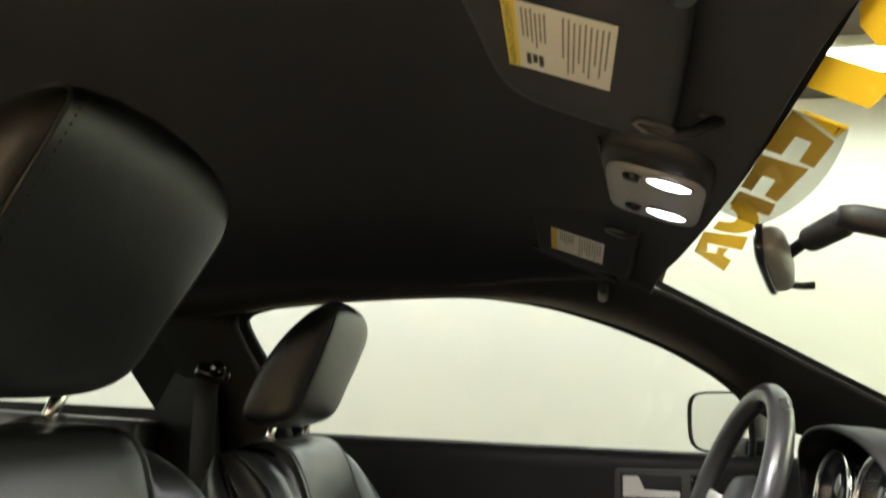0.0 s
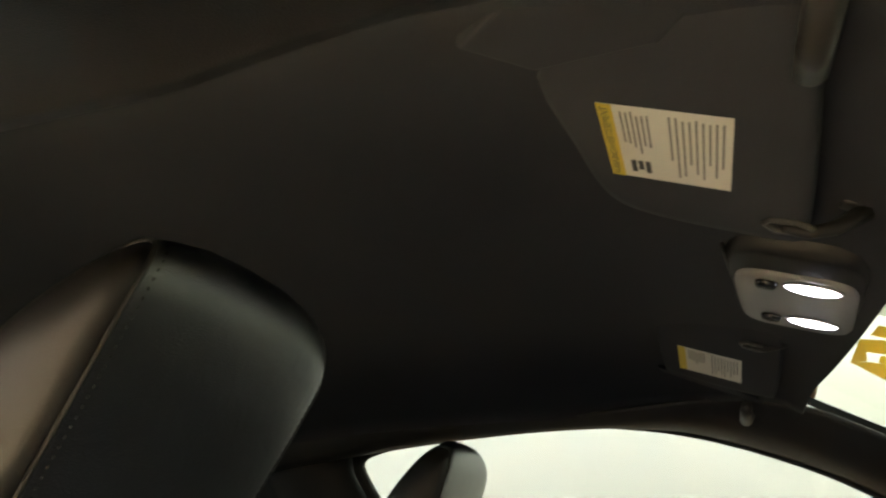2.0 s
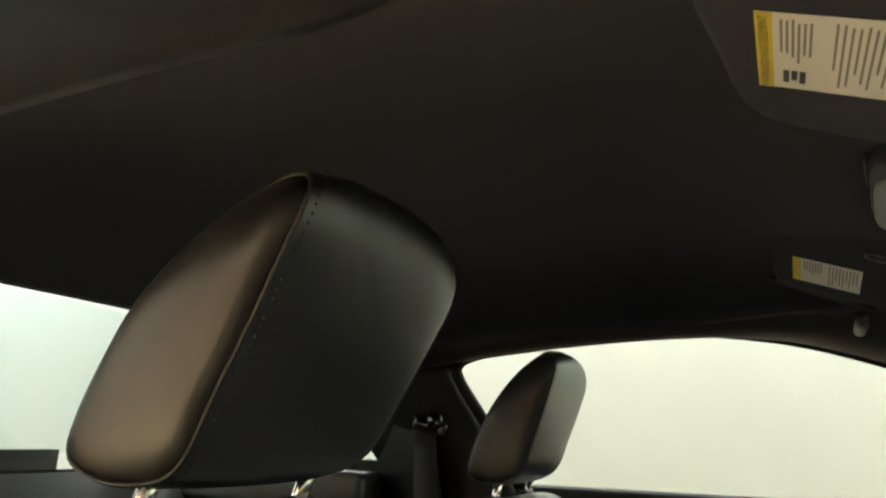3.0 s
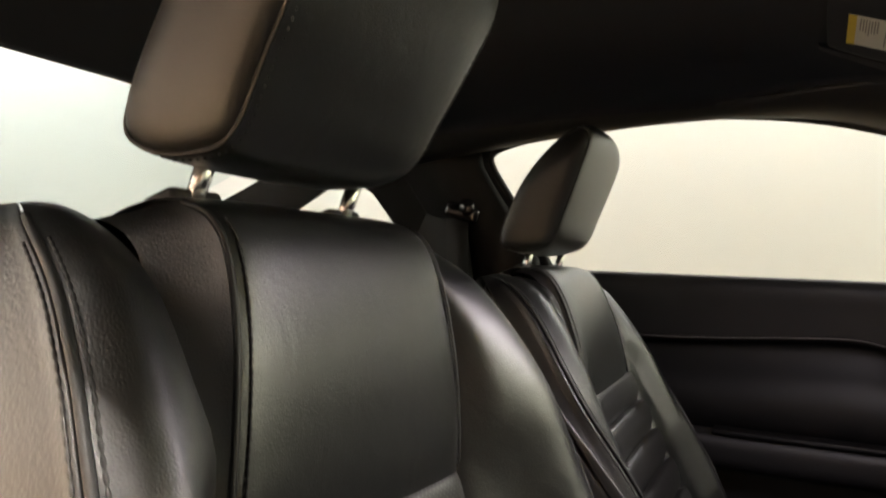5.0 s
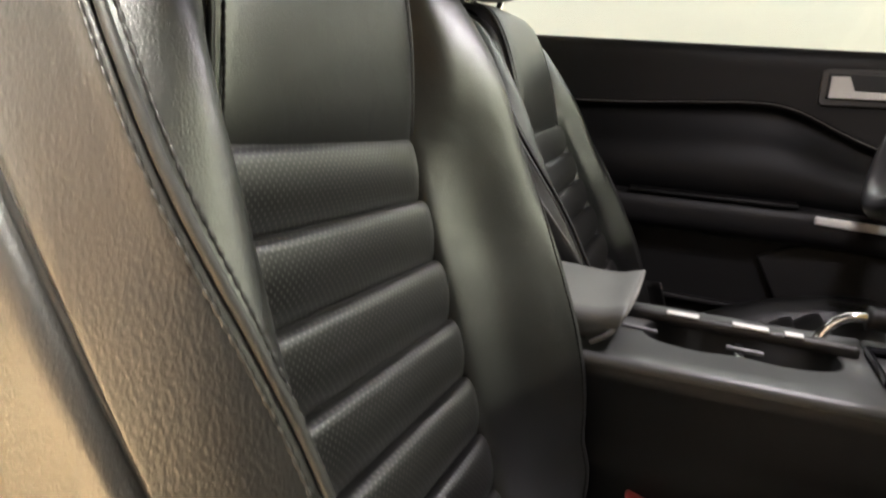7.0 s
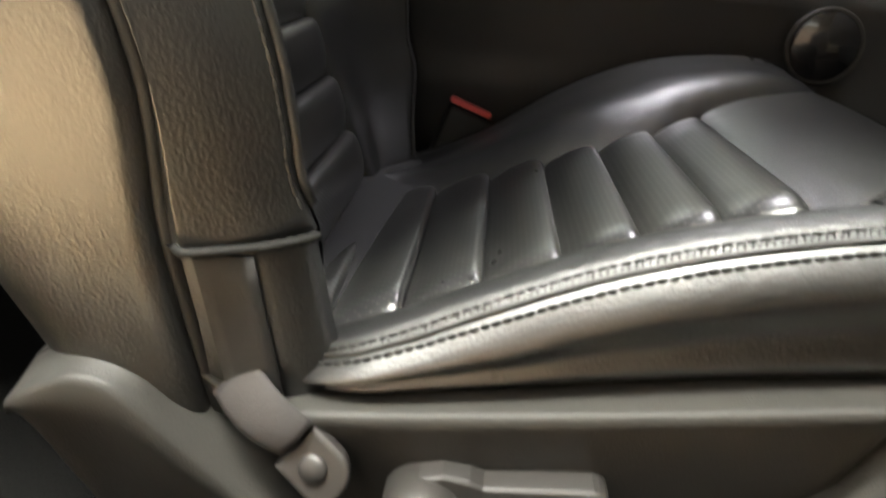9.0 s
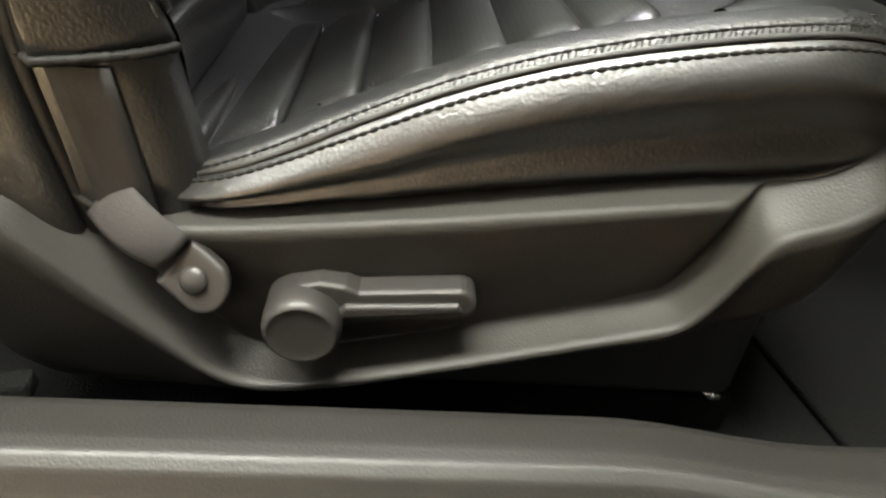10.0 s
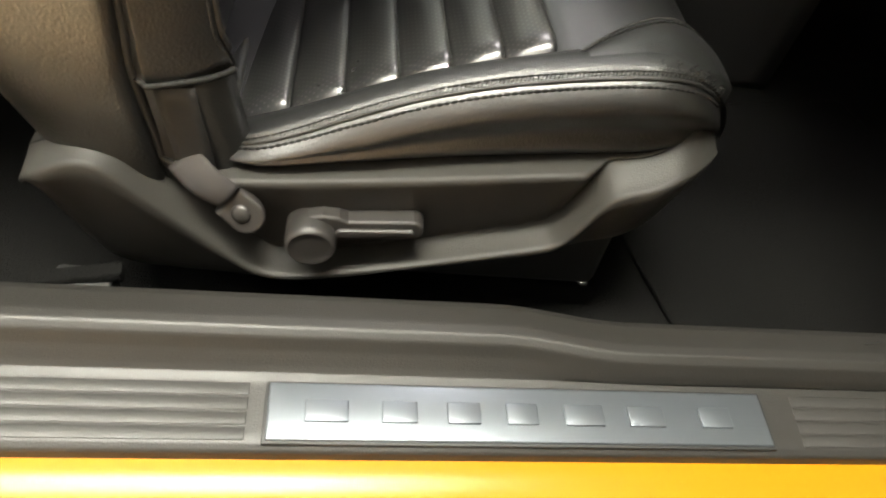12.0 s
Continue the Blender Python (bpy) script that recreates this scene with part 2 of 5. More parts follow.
def spline(points, per=8, closed=False):
    """Catmull-Rom through the points."""
    pts = [V(p) for p in points]
    n = len(pts)
    out = []
    for i in range(n if closed else n - 1):
        p0, p1, p2, p3 = (pts[(i + k) % n] if closed else pts[min(max(i + k, 0), n - 1)] for k in (-1, 0, 1, 2))
        for j in range(per):
            t = j / per
            out.append(0.5 * (2 * p1 + (p2 - p0) * t + (2 * p0 - 5 * p1 + 4 * p2 - p3) * t * t + (3 * p1 - p0 - 3 * p2 + p3) * t * t * t))
    if not closed:
        out.append(pts[-1])
    return out


def curve1(x, table):
    """Smooth value at x from a short table of (x, value)."""
    if x <= table[0][0]:
        return table[0][1]
    for i, ((a, va), (b, vb)) in enumerate(zip(table, table[1:])):
        if x <= b:
            h = b - a
            ma = (vb - table[i - 1][1]) / (b - table[i - 1][0]) if i else (vb - va) / h
            mb = (table[i + 2][1] - va) / (table[i + 2][0] - a) if i + 2 < len(table) else (vb - va) / h
            t = (x - a) / h
            return (2 * t**3 - 3 * t * t + 1) * va + (t**3 - 2 * t * t + t) * h * ma + (3 * t * t - 2 * t**3) * vb + (t**3 - t * t) * h * mb
    return table[-1][1]


def tube(path, radius, sides=8, closed=False, flat=1.0):
    """A round bar along a path."""
    pts = [V(p) for p in path]
    rings = []
    up = V((0.13, 0.31, 0.94))
    n = len(pts)
    for i, p in enumerate(pts):
        a = pts[i - 1] if i or closed else p
        b = pts[(i + 1) % n] if i < n - 1 or closed else p
        d = (b - a).normalized()
        side = d.cross(up)
        side = side.normalized() if side.length > 1e-4 else V((1, 0, 0))
        top = side.cross(d)
        r = radius[i] if isinstance(radius, (list, tuple)) else radius
        rings.append([p + r * (math.cos(k * math.tau / sides) * side + flat * math.sin(k * math.tau / sides) * top) for k in range(sides)])
        up = top
    if closed:
        rings.append(rings[0])
        return loft(rings)
    return loft(rings, True, True)


def rbox(size, r=0.004, at=None, seg=3):
    """A box with rounded edges, at a pose."""
    bm = bmesh.new()
    bmesh.ops.create_cube(bm, size=1.0)
    bmesh.ops.scale(bm, vec=size, verts=bm.verts)
    if r:
        bmesh.ops.bevel(bm, geom=bm.edges[:], offset=r, segments=seg, profile=0.5, affect="EDGES")
    for f in bm.faces:
        f.smooth = True
    if at is not None:
        bmesh.ops.transform(bm, matrix=at, verts=bm.verts)
    return bm


def prism(outline, depth, at=None, r=0.0, seg=2):
    """A flat outline in x, y pushed along z by depth, with rounded rims, at a pose."""
    bm = bmesh.new()
    bottom = [bm.verts.new((x, y, 0)) for x, y in outline]
    face = bm.faces.new(bottom)
    ext = bmesh.ops.extrude_face_region(bm, geom=[face])
    top = [g for g in ext["geom"] if isinstance(g, bmesh.types.BMVert)]
    bmesh.ops.translate(bm, vec=(0, 0, depth), verts=top)
    bmesh.ops.recalc_face_normals(bm, faces=bm.faces)
    if r:
        rim = [e for e in bm.edges if abs(e.verts[0].co.z - e.verts[1].co.z) < 1e-7]
        bmesh.ops.bevel(bm, geom=rim, offset=r, segments=seg, profile=0.5, affect="EDGES")
    if at is not None:
        bmesh.ops.transform(bm, matrix=at, verts=bm.verts)
    return bm


def lathe(profile, at=None, sides=32):
    """A turned body from (radius, height) pairs round z."""
    rings = [[V((max(r, 1e-5) * math.cos(k * math.tau / sides), max(r, 1e-5) * math.sin(k * math.tau / sides), z)) for k in range(sides)] for r, z in profile]
    bm = loft(rings, True, True)
    bmesh.ops.recalc_face_normals(bm, faces=bm.faces)
    if at is not None:
        bmesh.ops.transform(bm, matrix=at, verts=bm.verts)
    return bm


def joined(pieces):
    out = bmesh.new()
    for bm in pieces:
        me = bpy.data.meshes.new("piece")
        bm.to_mesh(me)
        bm.free()
        out.from_mesh(me)
        bpy.data.meshes.remove(me)
    return out


def finish(name, bm, material, fix=True):
    if fix:
        bmesh.ops.recalc_face_normals(bm, faces=bm.faces)
    me = bpy.data.meshes.new(name)
    bm.to_mesh(me)
    bm.free()
    me.materials.append(material)
    return me


def part(name, bm, material, parent, label="", thick=0.0):
    ob = new(name, finish(name, bm, material))
    ob.parent = parent
    if thick:
        sol = ob.modifiers.new("thickness", "SOLIDIFY")
        sol.thickness, sol.offset = thick, 0
    if label:
        tagged(ob, label)
    return ob


def thing(name, label, category, group="", kind=""):
    return tagged(new(name), label, category, group, kind)


def single(name, bm, material, label, category, kind="", thick=0.0, group=""):
    ob = new(name, finish(name, bm, material))
    if thick:
        sol = ob.modifiers.new("thickness", "SOLIDIFY")
        sol.thickness, sol.offset = thick, 0
    return tagged(ob, label, category, group, kind)


def beads(points, pitch, radius, low=0.45, flat=1.0):
    """A seam drawn in by its thread: small leather puffs along a path."""
    pts = [V(p) for p in points]
    at = [0.0]
    for a, b in zip(pts, pts[1:]):
        at.append(at[-1] + (b - a).length)
    n = max(8, int(at[-1] / pitch * 6))
    path, i = [], 0
    for k in range(n + 1):
        d = at[-1] * k / n
        while i < len(pts) - 2 and at[i + 1] < d:
            i += 1
        path.append(pts[i].lerp(pts[i + 1], (d - at[i]) / max(1e-6, at[i + 1] - at[i])))
    return tube(path, [radius * (low + (1 - low) * abs(math.sin(math.pi * (at[-1] * k / n) / pitch)) ** 0.6) for k in range(n + 1)], 6, flat=flat)


def stitches(points, length, gap, width, height, normals=None):
    """Short raised threads along a path, joined into one body."""
    out = bmesh.new()
    pts = [V(p) for p in points]
    total, mark = 0.0, 0.0
    length, gap, width, height = 0.0021, 0.0034, 0.0014, 0.3 * height
    for i, (a, b) in enumerate(zip(pts, pts[1:])):
        seg = (b - a).length
        if seg < 1e-6:
            continue
        d = (b - a) / seg
        while mark < total + seg:
            p = a + d * (mark - total)
            nrm = V(normals[i]) if normals else V((0, -1, 0))
            side = d.cross(nrm).normalized()
            nrm = side.cross(d).normalized()
            c = []
            for l, w, h in ((-1, -1, 0), (-1, 1, 0), (1, 1, 0), (1, -1, 0), (-0.7, 0, 1), (0.7, 0, 1)):
                c.append(out.verts.new(p + d * l * length / 2 + side * w * width / 2 + nrm * h * height))
            for f in ((0, 1, 4), (1, 2, 5, 4), (2, 3, 5), (3, 0, 4, 5)):
                out.faces.new([c[k] for k in f])
            mark += length + gap
        total += seg
    return out


# ---------------------------------------------------------------- the show room round the car
def slab(name, x0, x1, y0, y1, z0, z1, material, label, category):
    bm = rbox((x1 - x0, y1 - y0, z1 - z0), 0, pose((x0 + x1) / 2, (y0 + y1) / 2, (z0 + z1) / 2))
    for f in bm.faces:
        f.smooth = False
    return single(name, bm, material, label, category, "structure")


slab("ground", -5.2, 6.2, -4.9, 4.7, -0.2, 0.0, FLOOR_GREY, "tan coated floor of the show room", "floor")
slab("wall_north", -5.2, 6.2, 4.5, 4.7, 0.0, 3.4, WHITE_WALL, "plain cream-white painted show room wall", "wall")
# south wall is out of view; its tan is added to warm the leather's reflections
slab("wall_south", -5.2, 6.2, -4.9, -4.7, 0.0, 3.4, TAN_WALL, "unseen plain tan wall, coloured for warm reflections", "wall")
slab("wall_east", 6.0, 6.2, -4.7, 4.5, 0.0, 3.4, WHITE_WALL, "plain cream-white painted show room wall", "wall")
slab("wall_west", -5.2, -5.0, -4.7, 4.5, 0.0, 3.4, WHITE_WALL, "plain cream-white painted show room wall", "wall")
slab("ceiling", -5.2, 6.2, -4.9, 4.7, 3.4, 3.6, GREY_WALL, "plain taupe show room ceiling", "ceiling")
# fixtures for the added lamps, all out of view
for lx, ly, lsx, lsy, *_rest in LAMPS:
    lamp = thing("added_ceiling_light", "unseen ceiling light, added to light the room and its reflections", "light", "ceiling lights")
    part("frame", rbox((lsx + 0.08, lsy + 0.08, 0.07), 0.01, pose(lx, ly, 3.365)), WHITE_WALL, lamp)
    part("diffuser", rbox((lsx, lsy, 0.02), 0.004, pose(lx, ly, 3.322)), LAMP_DIFFUSER, lamp, "glowing white diffuser")


# ---------------------------------------------------------------- car: roof, glass, sides, floor
def roof_z(x, y):
    d = x - 0.25
    return 1.385 - (0.5 if d > 0 else 0.1) * d * d - 0.10 * (1 - 0.75 * min(1, max(0, (x - 0.28) / 0.34))) * (abs(y) / 0.5) ** 6


def liner_half(x):
    """Half the headliner's width at x."""
    return 0.505 - 0.055 * max(0.0, (x - 0.38) / 0.25) ** 1.5


def liner(u, v):
    x = -0.62 + 1.282 * v - 0.02 * u * u * v**6
    y = liner_half(x) * u
    return (x, y, roof_z(x, 0.5 * u) - (0.012 * max(0, (v - 0.96) / 0.04) ** 2))


single("headliner", grid(liner, steps(-1, 1, 48), steps(0, 1, 60)), HEADLINER, "black cloth headliner under the car roof", "headliner", "structure", thick=0.006)

# outer roof skin and its rails, closing the car above
def rail_width(x):
    """How far the near rail reaches out beyond the headliner."""
    t = min(1, max(0, (x - 0.25) / 0.30))
    return 0.125 - 0.035 * t * t * (3 - 2 * t)


def roof_outer(u, v):
    x = -0.7 + 1.37 * v
    top = roof_z(x, 0) + 0.035
    if u < 0:
        return (x, (liner_half(x) + rail_width(x) + 0.004) * u, top + (roof_z(x, 0.5) - 0.032 - top) * abs(u) ** 5)
    return (x, (liner_half(x) + 0.09) * u, top - 0.085 * u**4 * (1 - 0.6 * v))


single("roof_skin", grid(roof_outer, steps(-1, 1, 24), steps(0, 1, 30)),
       YELLOW, "yellow painted steel roof of the coupe", "car roof", "structure", thick=0.004)

# far side: the arc of the door window and the trim that frames it
ARC = [(-0.035, 1.007), (-0.078, 1.09), (-0.110, 1.147), (-0.146, 1.212), (-0.146, 1.240), (-0.105, 1.256), (0.0, 1.277), (0.165, 1.291), (0.337, 1.289), (0.50, 1.266), (0.66, 1.215), (0.76, 1.166), (0.815, 1.127), (0.84, 1.095), (0.85, 1.05), (0.85, 1.007)]


def side_y(z):
    return 0.70 - 0.33 * max(0, z - 1.007)


def rail_strip(sign):
    """The rounded trim between the headliner's edge and the window's arc, swept from the rear of the door to the windscreen pillar."""
    top = spline([(x, liner_half(x) - 0.004, roof_z(x, 0.5) + 0.003) for x in (-0.62, -0.3, 0.0, 0.3, 0.53)] + [(0.648, 0.462, 1.284), (0.80, 0.515, 1.222), (0.95, 0.565, 1.155), (1.15, 0.62, 1.065), (1.45, 0.70, 0.93)], 8)
    low = spline([(-0.62, 0.60, 1.18), (-0.30, 0.615, 1.225), (-0.1, side_y(1.256), 1.257), (0.165, side_y(1.29), 1.289), (0.42, side_y(1.28), 1.279), (0.56, side_y(1.25), 1.248), (0.66, side_y(1.21), 1.214), (0.74, side_y(1.175), 1.176), (0.815, side_y(1.12), 1.124), (0.90, side_y(1.05), 1.06), (1.05, 0.72, 0.93)], 8)

    def f(u, v):
        a, b = top[v], low[v]
        p = a.lerp(b, u)
        away = V((0, -0.55, -0.83)) * 0.022 * math.sin(math.pi * u)
        q = p + away
        if u > 0.92:
            q = p + V((0, 0.012 * (u - 0.92) / 0.08, 0.0))
        return (q.x, sign * q.y, q.z)

    return grid(f, steps(0, 1, 14), list(range(len(top))))


single("trim_far_rail", rail_strip(1), TRIM_PILLAR, "black grained trim along the roof rail and windscreen pillar", "pillar trim", "structure", thick=0.004)


def near_rail(u, v):
    """Rounded edge of the roof above the open doorway."""
    x = -0.62 + 1.27 * v
    y = -(liner_half(x) - 0.004 + rail_width(x) * u)
    z = roof_z(x, 0.5) - 0.002 - 0.040 * u**1.6 + 0.004 * math.sin(math.pi * u)
    return (x, y, z)


single("trim_near_rail", grid(near_rail, steps(0, 1, 14), steps(0, 1, 60)), TRIM, "black grained trim over the open doorway", "pillar trim", "structure", thick=0.004)
single("door_seal", tube([V(near_rail(1, v)) + V((0, -0.006, -0.008)) for v in steps(0, 1, 50)], 0.008), SEAL, "grey rubber door seal round the doorway", "seal", "structure")
# corner swelling of the near rail beside the visor
single("trim_near_corner", prism([(0.395, -0.425), (0.430, -0.389), (0.465, -0.398), (0.500, -0.406), (0.516, -0.436), (0.500, -0.475), (0.440, -0.475)], 0.014, Matrix(((1, 0, 0, 0), (0, 1, 0, 0), (-0.10, 0.16, 1, 1.442), (0, 0, 0, 1))), 0.004, 3),
       VISOR, "black wedge of trim in the roof corner beside the visor", "pillar trim", "structure")
# near windscreen pillar
pill = spline([(0.63, -0.535, 1.283), (0.80, -0.575, 1.215), (1.0, -0.625, 1.12), (1.2, -0.67, 1.02), (1.45, -0.72, 0.93)], 8)
single("trim_near_pillar", tube(pill, 0.034, 12), TRIM, "black windscreen pillar trim", "pillar trim", "structure")

# the far pillar behind the door and the rear quarter
def rear_edge(z):
    """Where the far door window ends at the rear."""
    return curve1(z, [(0.35, -0.03), (0.95, -0.03), (1.007, -0.035), (1.09, -0.078), (1.147, -0.110), (1.212, -0.146), (1.26, -0.150)])


def quarter(u, v):
    z = 0.35 + 0.90 * v
    x = rear_edge(z) - 0.012 - 0.24 * u
    bend = 0.05 * math.sin(math.pi * min(1, u * 1.2))
    return (x, side_y(z) - 0.015 - bend * 0.6, z)


single("trim_far_pillar", grid(quarter, steps(0, 1, 16), steps(0, 1, 24)), TRIM_SOFT, "black trim of the pillar behind the far door", "pillar trim", "structure", thick=0.006)
bm = bmesh.new()
QUARTER_OPEN = [(-0.352, 1.043), (-0.435, 1.165), (-0.50, 1.205), (-0.72, 1.10), (-0.80, 1.045)]
QUARTER_OUT = [(-0.12, 0.40), (-0.22, 1.25), (-0.62, 1.25), (-1.25, 1.02), (-1.25, 0.40)]
inner = [bm.verts.new((x, side_y(z) - 0.01, z)) for x, z in QUARTER_OPEN]
outer = [bm.verts.new((x, side_y(z) - 0.01, z)) for x, z in QUARTER_OUT]
for i in range(5):
    k = (i + 1) % 5
    bm.faces.new((outer[i], outer[k], inner[k], inner[i]))
single("trim_far_quarter", bm, TRIM_SOFT, "black rear quarter trim round the small side window", "quarter trim", "structure", thick=0.02)
bm = bmesh.new()
bm.faces.new([bm.verts.new((x, side_y(z), z)) for x, z in QUARTER_OPEN])
pane = single("window_2", bm, GLASS, "small clear rear quarter window", "window", "structure")
pane.visible_shadow = False

single("trim_far_ledge", rbox((0.80, 0.10, 0.085), 0.02, pose(-0.735, 0.625, 0.985, 0, 1, 0)), CONSOLE, "grey trim ledge under the rear quarter window", "quarter trim", "structure")

# near rear quarter, closing the cabin behind the open doorway
bm = bmesh.new()
inner = [bm.verts.new((x, -side_y(z) + 0.01, z)) for x, z in QUARTER_OPEN]
outer = [bm.verts.new((x, -side_y(z) + 0.01, z)) for x, z in QUARTER_OUT]
for i in range(5):
    k = (i + 1) % 5
    bm.faces.new((outer[i], outer[k], inner[k], inner[i]))
single("trim_near_quarter", bm, TRIM, "black rear quarter trim on the doorway side", "quarter trim", "structure", thick=0.02)

# rear window, shelf, rear seat
def rear_glass(u, v):
    return (-0.60 - 0.68 * v, (0.50 + 0.08 * v) * u, 1.30 - 0.29 * v - 0.05 * u * u * (1 - v))


pane = single("window_3", grid(rear_glass, steps(-1, 1, 12), steps(0, 1, 10)), GLASS_REAR, "sloping rear window with pale tinted glass", "window", "structure")
pane.visible_shadow = False
slab("shelf_floor", -1.40, -0.86, -0.62, 0.62, 0.93, 0.96, CARPET, "black carpeted parcel shelf under the rear window", "shelf")
slab("wall_tail", -1.44, -1.40, -0.70, 0.70, 0.25, 1.03, TRIM, "black panel closing the cabin at the rear", "panel")

rear_seat = thing("rear_seat", "black leather rear bench seat behind the front seats", "seat")
for side in (-1, 1):
    def rear_back(u, v, side=side):
        a = math.tau * u
        w, d = 0.27, 0.075
        c, s = math.cos(a), math.sin(a)
        c = math.copysign(abs(c) ** 0.5, c)
        s = math.copysign(abs(s) ** 0.5, s)
        t = 1 - max(0, (v - 0.8) / 0.2) ** 2.4 * 0.45
        return (-0.60 - 0.26 * v + d * s * t, side * 0.30 + w * c * (0.97 + 0.03 * t), 0.45 + 0.56 * v)
    part("backrest", joined([grid(rear_back, steps(0, 1, 40)[:-1], steps(0, 1, 24), close=True)]), LEATHER, rear_seat)
part("cushion", rbox((0.46, 1.16, 0.16), 0.05, pose(-0.36, 0, 0.43, 0, -6, 0), 5), LEATHER, rear_seat)

# windscreen with frit band and the film letters along its top
WS0, WSA, WSN = V((0.66, 0, 1.29)), V((0.9098, 0, -0.4149)), V((0.4149, 0, 0.9098))


def screen(y, s, out=0.0):
    bow = 0.016 * (abs(y) / 0.5) ** 2
    p = WS0 + WSA * (s - bow) + WSN * out
    return V((p.x, y, p.z))


def half(s):
    return 0.487 + 0.26 * s


pane = single("window_1", grid(lambda u, v: screen(half(v) * u, v, 0.012), steps(-1, 1, 16), steps(-0.02, 0.86, 12)), GLASS_SCREEN, "large sloping clear windscreen", "windscreen", "structure")
pane.visible_shadow = False
single("trim_frit", grid(lambda u, v: screen(half(v) * u, v, 0.009), steps(-1, 1, 24), steps(-0.02, 0.006, 2)), FRIT, "black ceramic band along the windscreen's top edge", "frit band", "structure")
for sgn in (-1, 1):
    single("trim_frit", grid(lambda u, v, sgn=sgn: screen(sgn * (half(v) + 0.050 - 0.060 * u), v, 0.009), steps(0, 1, 2), steps(0.0, 0.86, 12)), FRIT, "black ceramic band along the windscreen's side edge", "frit band", "structure")

film = thing("film_lettering", "row of large yellow film shapes stuck along the windscreen's top", "decal")


def film_piece(outline, name="film_shape", out=0.0145, material=YELLOW_FILM):
    b = bmesh.new()
    b.faces.new([b.verts.new(screen(y, s, out)) for y, s in outline])
    ob = part(name, b, material, film)
    return ob


def arc_points(cy, cs, ry, rs, a0, a1, n):
    return [(cy + ry * math.cos(radians(a)), cs + rs * math.sin(radians(a))) for a in steps(a0, a1, n)]



film_piece([(-0.470, 0.008), (-0.372, 0.008), (-0.356, 0.014), (-0.343, 0.028), (-0.345, 0.060), (-0.36, 0.10), (-0.40, 0.13), (-0.470, 0.135)])
film_piece([(-0.316, 0.006), (-0.271, 0.006), (-0.271, 0.050), (-0.300, 0.052), (-0.318, 0.045)])
film_piece([(-0.238, 0.010), (-0.214, 0.046), (-0.238, 0.048)])
# these three shapes carry their shade in the film's colour
for outline in ([(-0.232, 0.008), (-0.150, 0.006), (-0.151, 0.021), (-0.193, 0.021), (-0.193, 0.034), (-0.151, 0.036), (-0.150, 0.049), (-0.208, 0.047)],
                [(-0.138, 0.007), (-0.049, 0.009), (-0.049, 0.020), (-0.094, 0.019), (-0.096, 0.031), (-0.049, 0.033), (-0.046, 0.046), (-0.144, 0.047)],
                [(-0.037, 0.011), (0.013, 0.011), (-0.001, 0.051), (-0.039, 0.047)]):
    film_piece(outline, material=SHADED_FILM)
film_piece(arc_points(0.050, 0.014, 0.064, 0.036, 0, 180, 14) + arc_points(0.050, 0.014, 0.026, 0.014, 180, 0, 10))
film_piece([(0.242, 0.017), (0.277, 0.068), (0.212, 0.062), (0.203, 0.048), (0.215, 0.032)])
film_piece([(0.242, 0.017), (0.215, 0.030), (0.180, 0.022), (0.150, 0.060), (0.091, 0.052), (0.139, 0.008)])
film_piece([(0.203, 0.048), (0.164, 0.047), (0.178, 0.036), (0.207, 0.040)])

# tinted shade band round the mirror foot
single("trim_sunshade", grid(lambda y, s: screen(y, s if s < 0.05 else 0.006 + (s - 0.006) * (1 - 0.25 * ((y + 0.115) / 0.135) ** 2), 0.006), steps(-0.25, 0.02, 16), steps(0.004, 0.060, 6), uv=lambda a, b: (a, b)), thin_glass("tinted_shade_band", (0.44, 0.43, 0.40), 0.03),
       "grey tinted shade band round the mirror foot", "frit band", "structure")

# floor pan, tunnel side, firewall, sill
slab("floor", -0.9, 1.45, -0.66, 0.72, 0.26, 0.30, CARPET, "black carpet on the car floor", "car floor")
mat_ = thing("floor_mat", "black carpet floor mat in the passenger footwell", "floor mat")
part("carpet_pad", rbox((0.50, 0.42, 0.012), 0.005, pose(1.020, -0.355, 0.300, 0, 0, 12)), CARPET, mat_)
part("binding", tube([pose(1.020, -0.355, 0.300, 0, 0, 12) @ V((a * 0.25, b * 0.21, 0.004)) for a, b in ((-1, -1), (1, -1), (1, 1), (-1, 1))], 0.004, 8, closed=True), CARPET, mat_, "sewn black edge binding")
slab("wall_firewall", 1.40, 1.45, -0.72, 0.72, 0.30, 0.93, CARPET, "black carpeted bulkhead of the footwell", "bulkhead")


def sill_shift(x):
    t = min(1, max(0, (x - 0.58) / 0.11))
    return t * t * (3 - 2 * t)


SILL_PROFILE = [(-0.612, 0.30), (-0.625, 0.36), (-0.637, 0.412), (-0.6415, 0.4205), (-0.649, 0.4250), (-0.671, 0.4315), (-0.679, 0.4315), (-0.6845, 0.4275), (-0.689, 0.418), (-0.6965, 0.4085), (-0.7005, 0.4045), (-0.708, 0.4020), (-0.752, 0.3960), (-0.757, 0.393), (-0.758, 0.382)]


def sill_skin(i, x):
    y, z = SILL_PROFILE[i]
    k = sill_shift(x) * (1 if 1 < i < 9 else 0.5 if i == 9 else 0)
    return (x, y - 0.011 * k + 0.012 * (x - 0.5), z - 0.003 * k)


def sill_fine(v, x):
    i = min(int(v), len(SILL_PROFILE) - 2)
    a, b = V(sill_skin(i, x)), V(sill_skin(i + 1, x))
    return a.lerp(b, v - i)


sill = tagged(new("sill_trim"), "grey grained plastic sill trim along the open doorway", "sill trim", "", "structure")
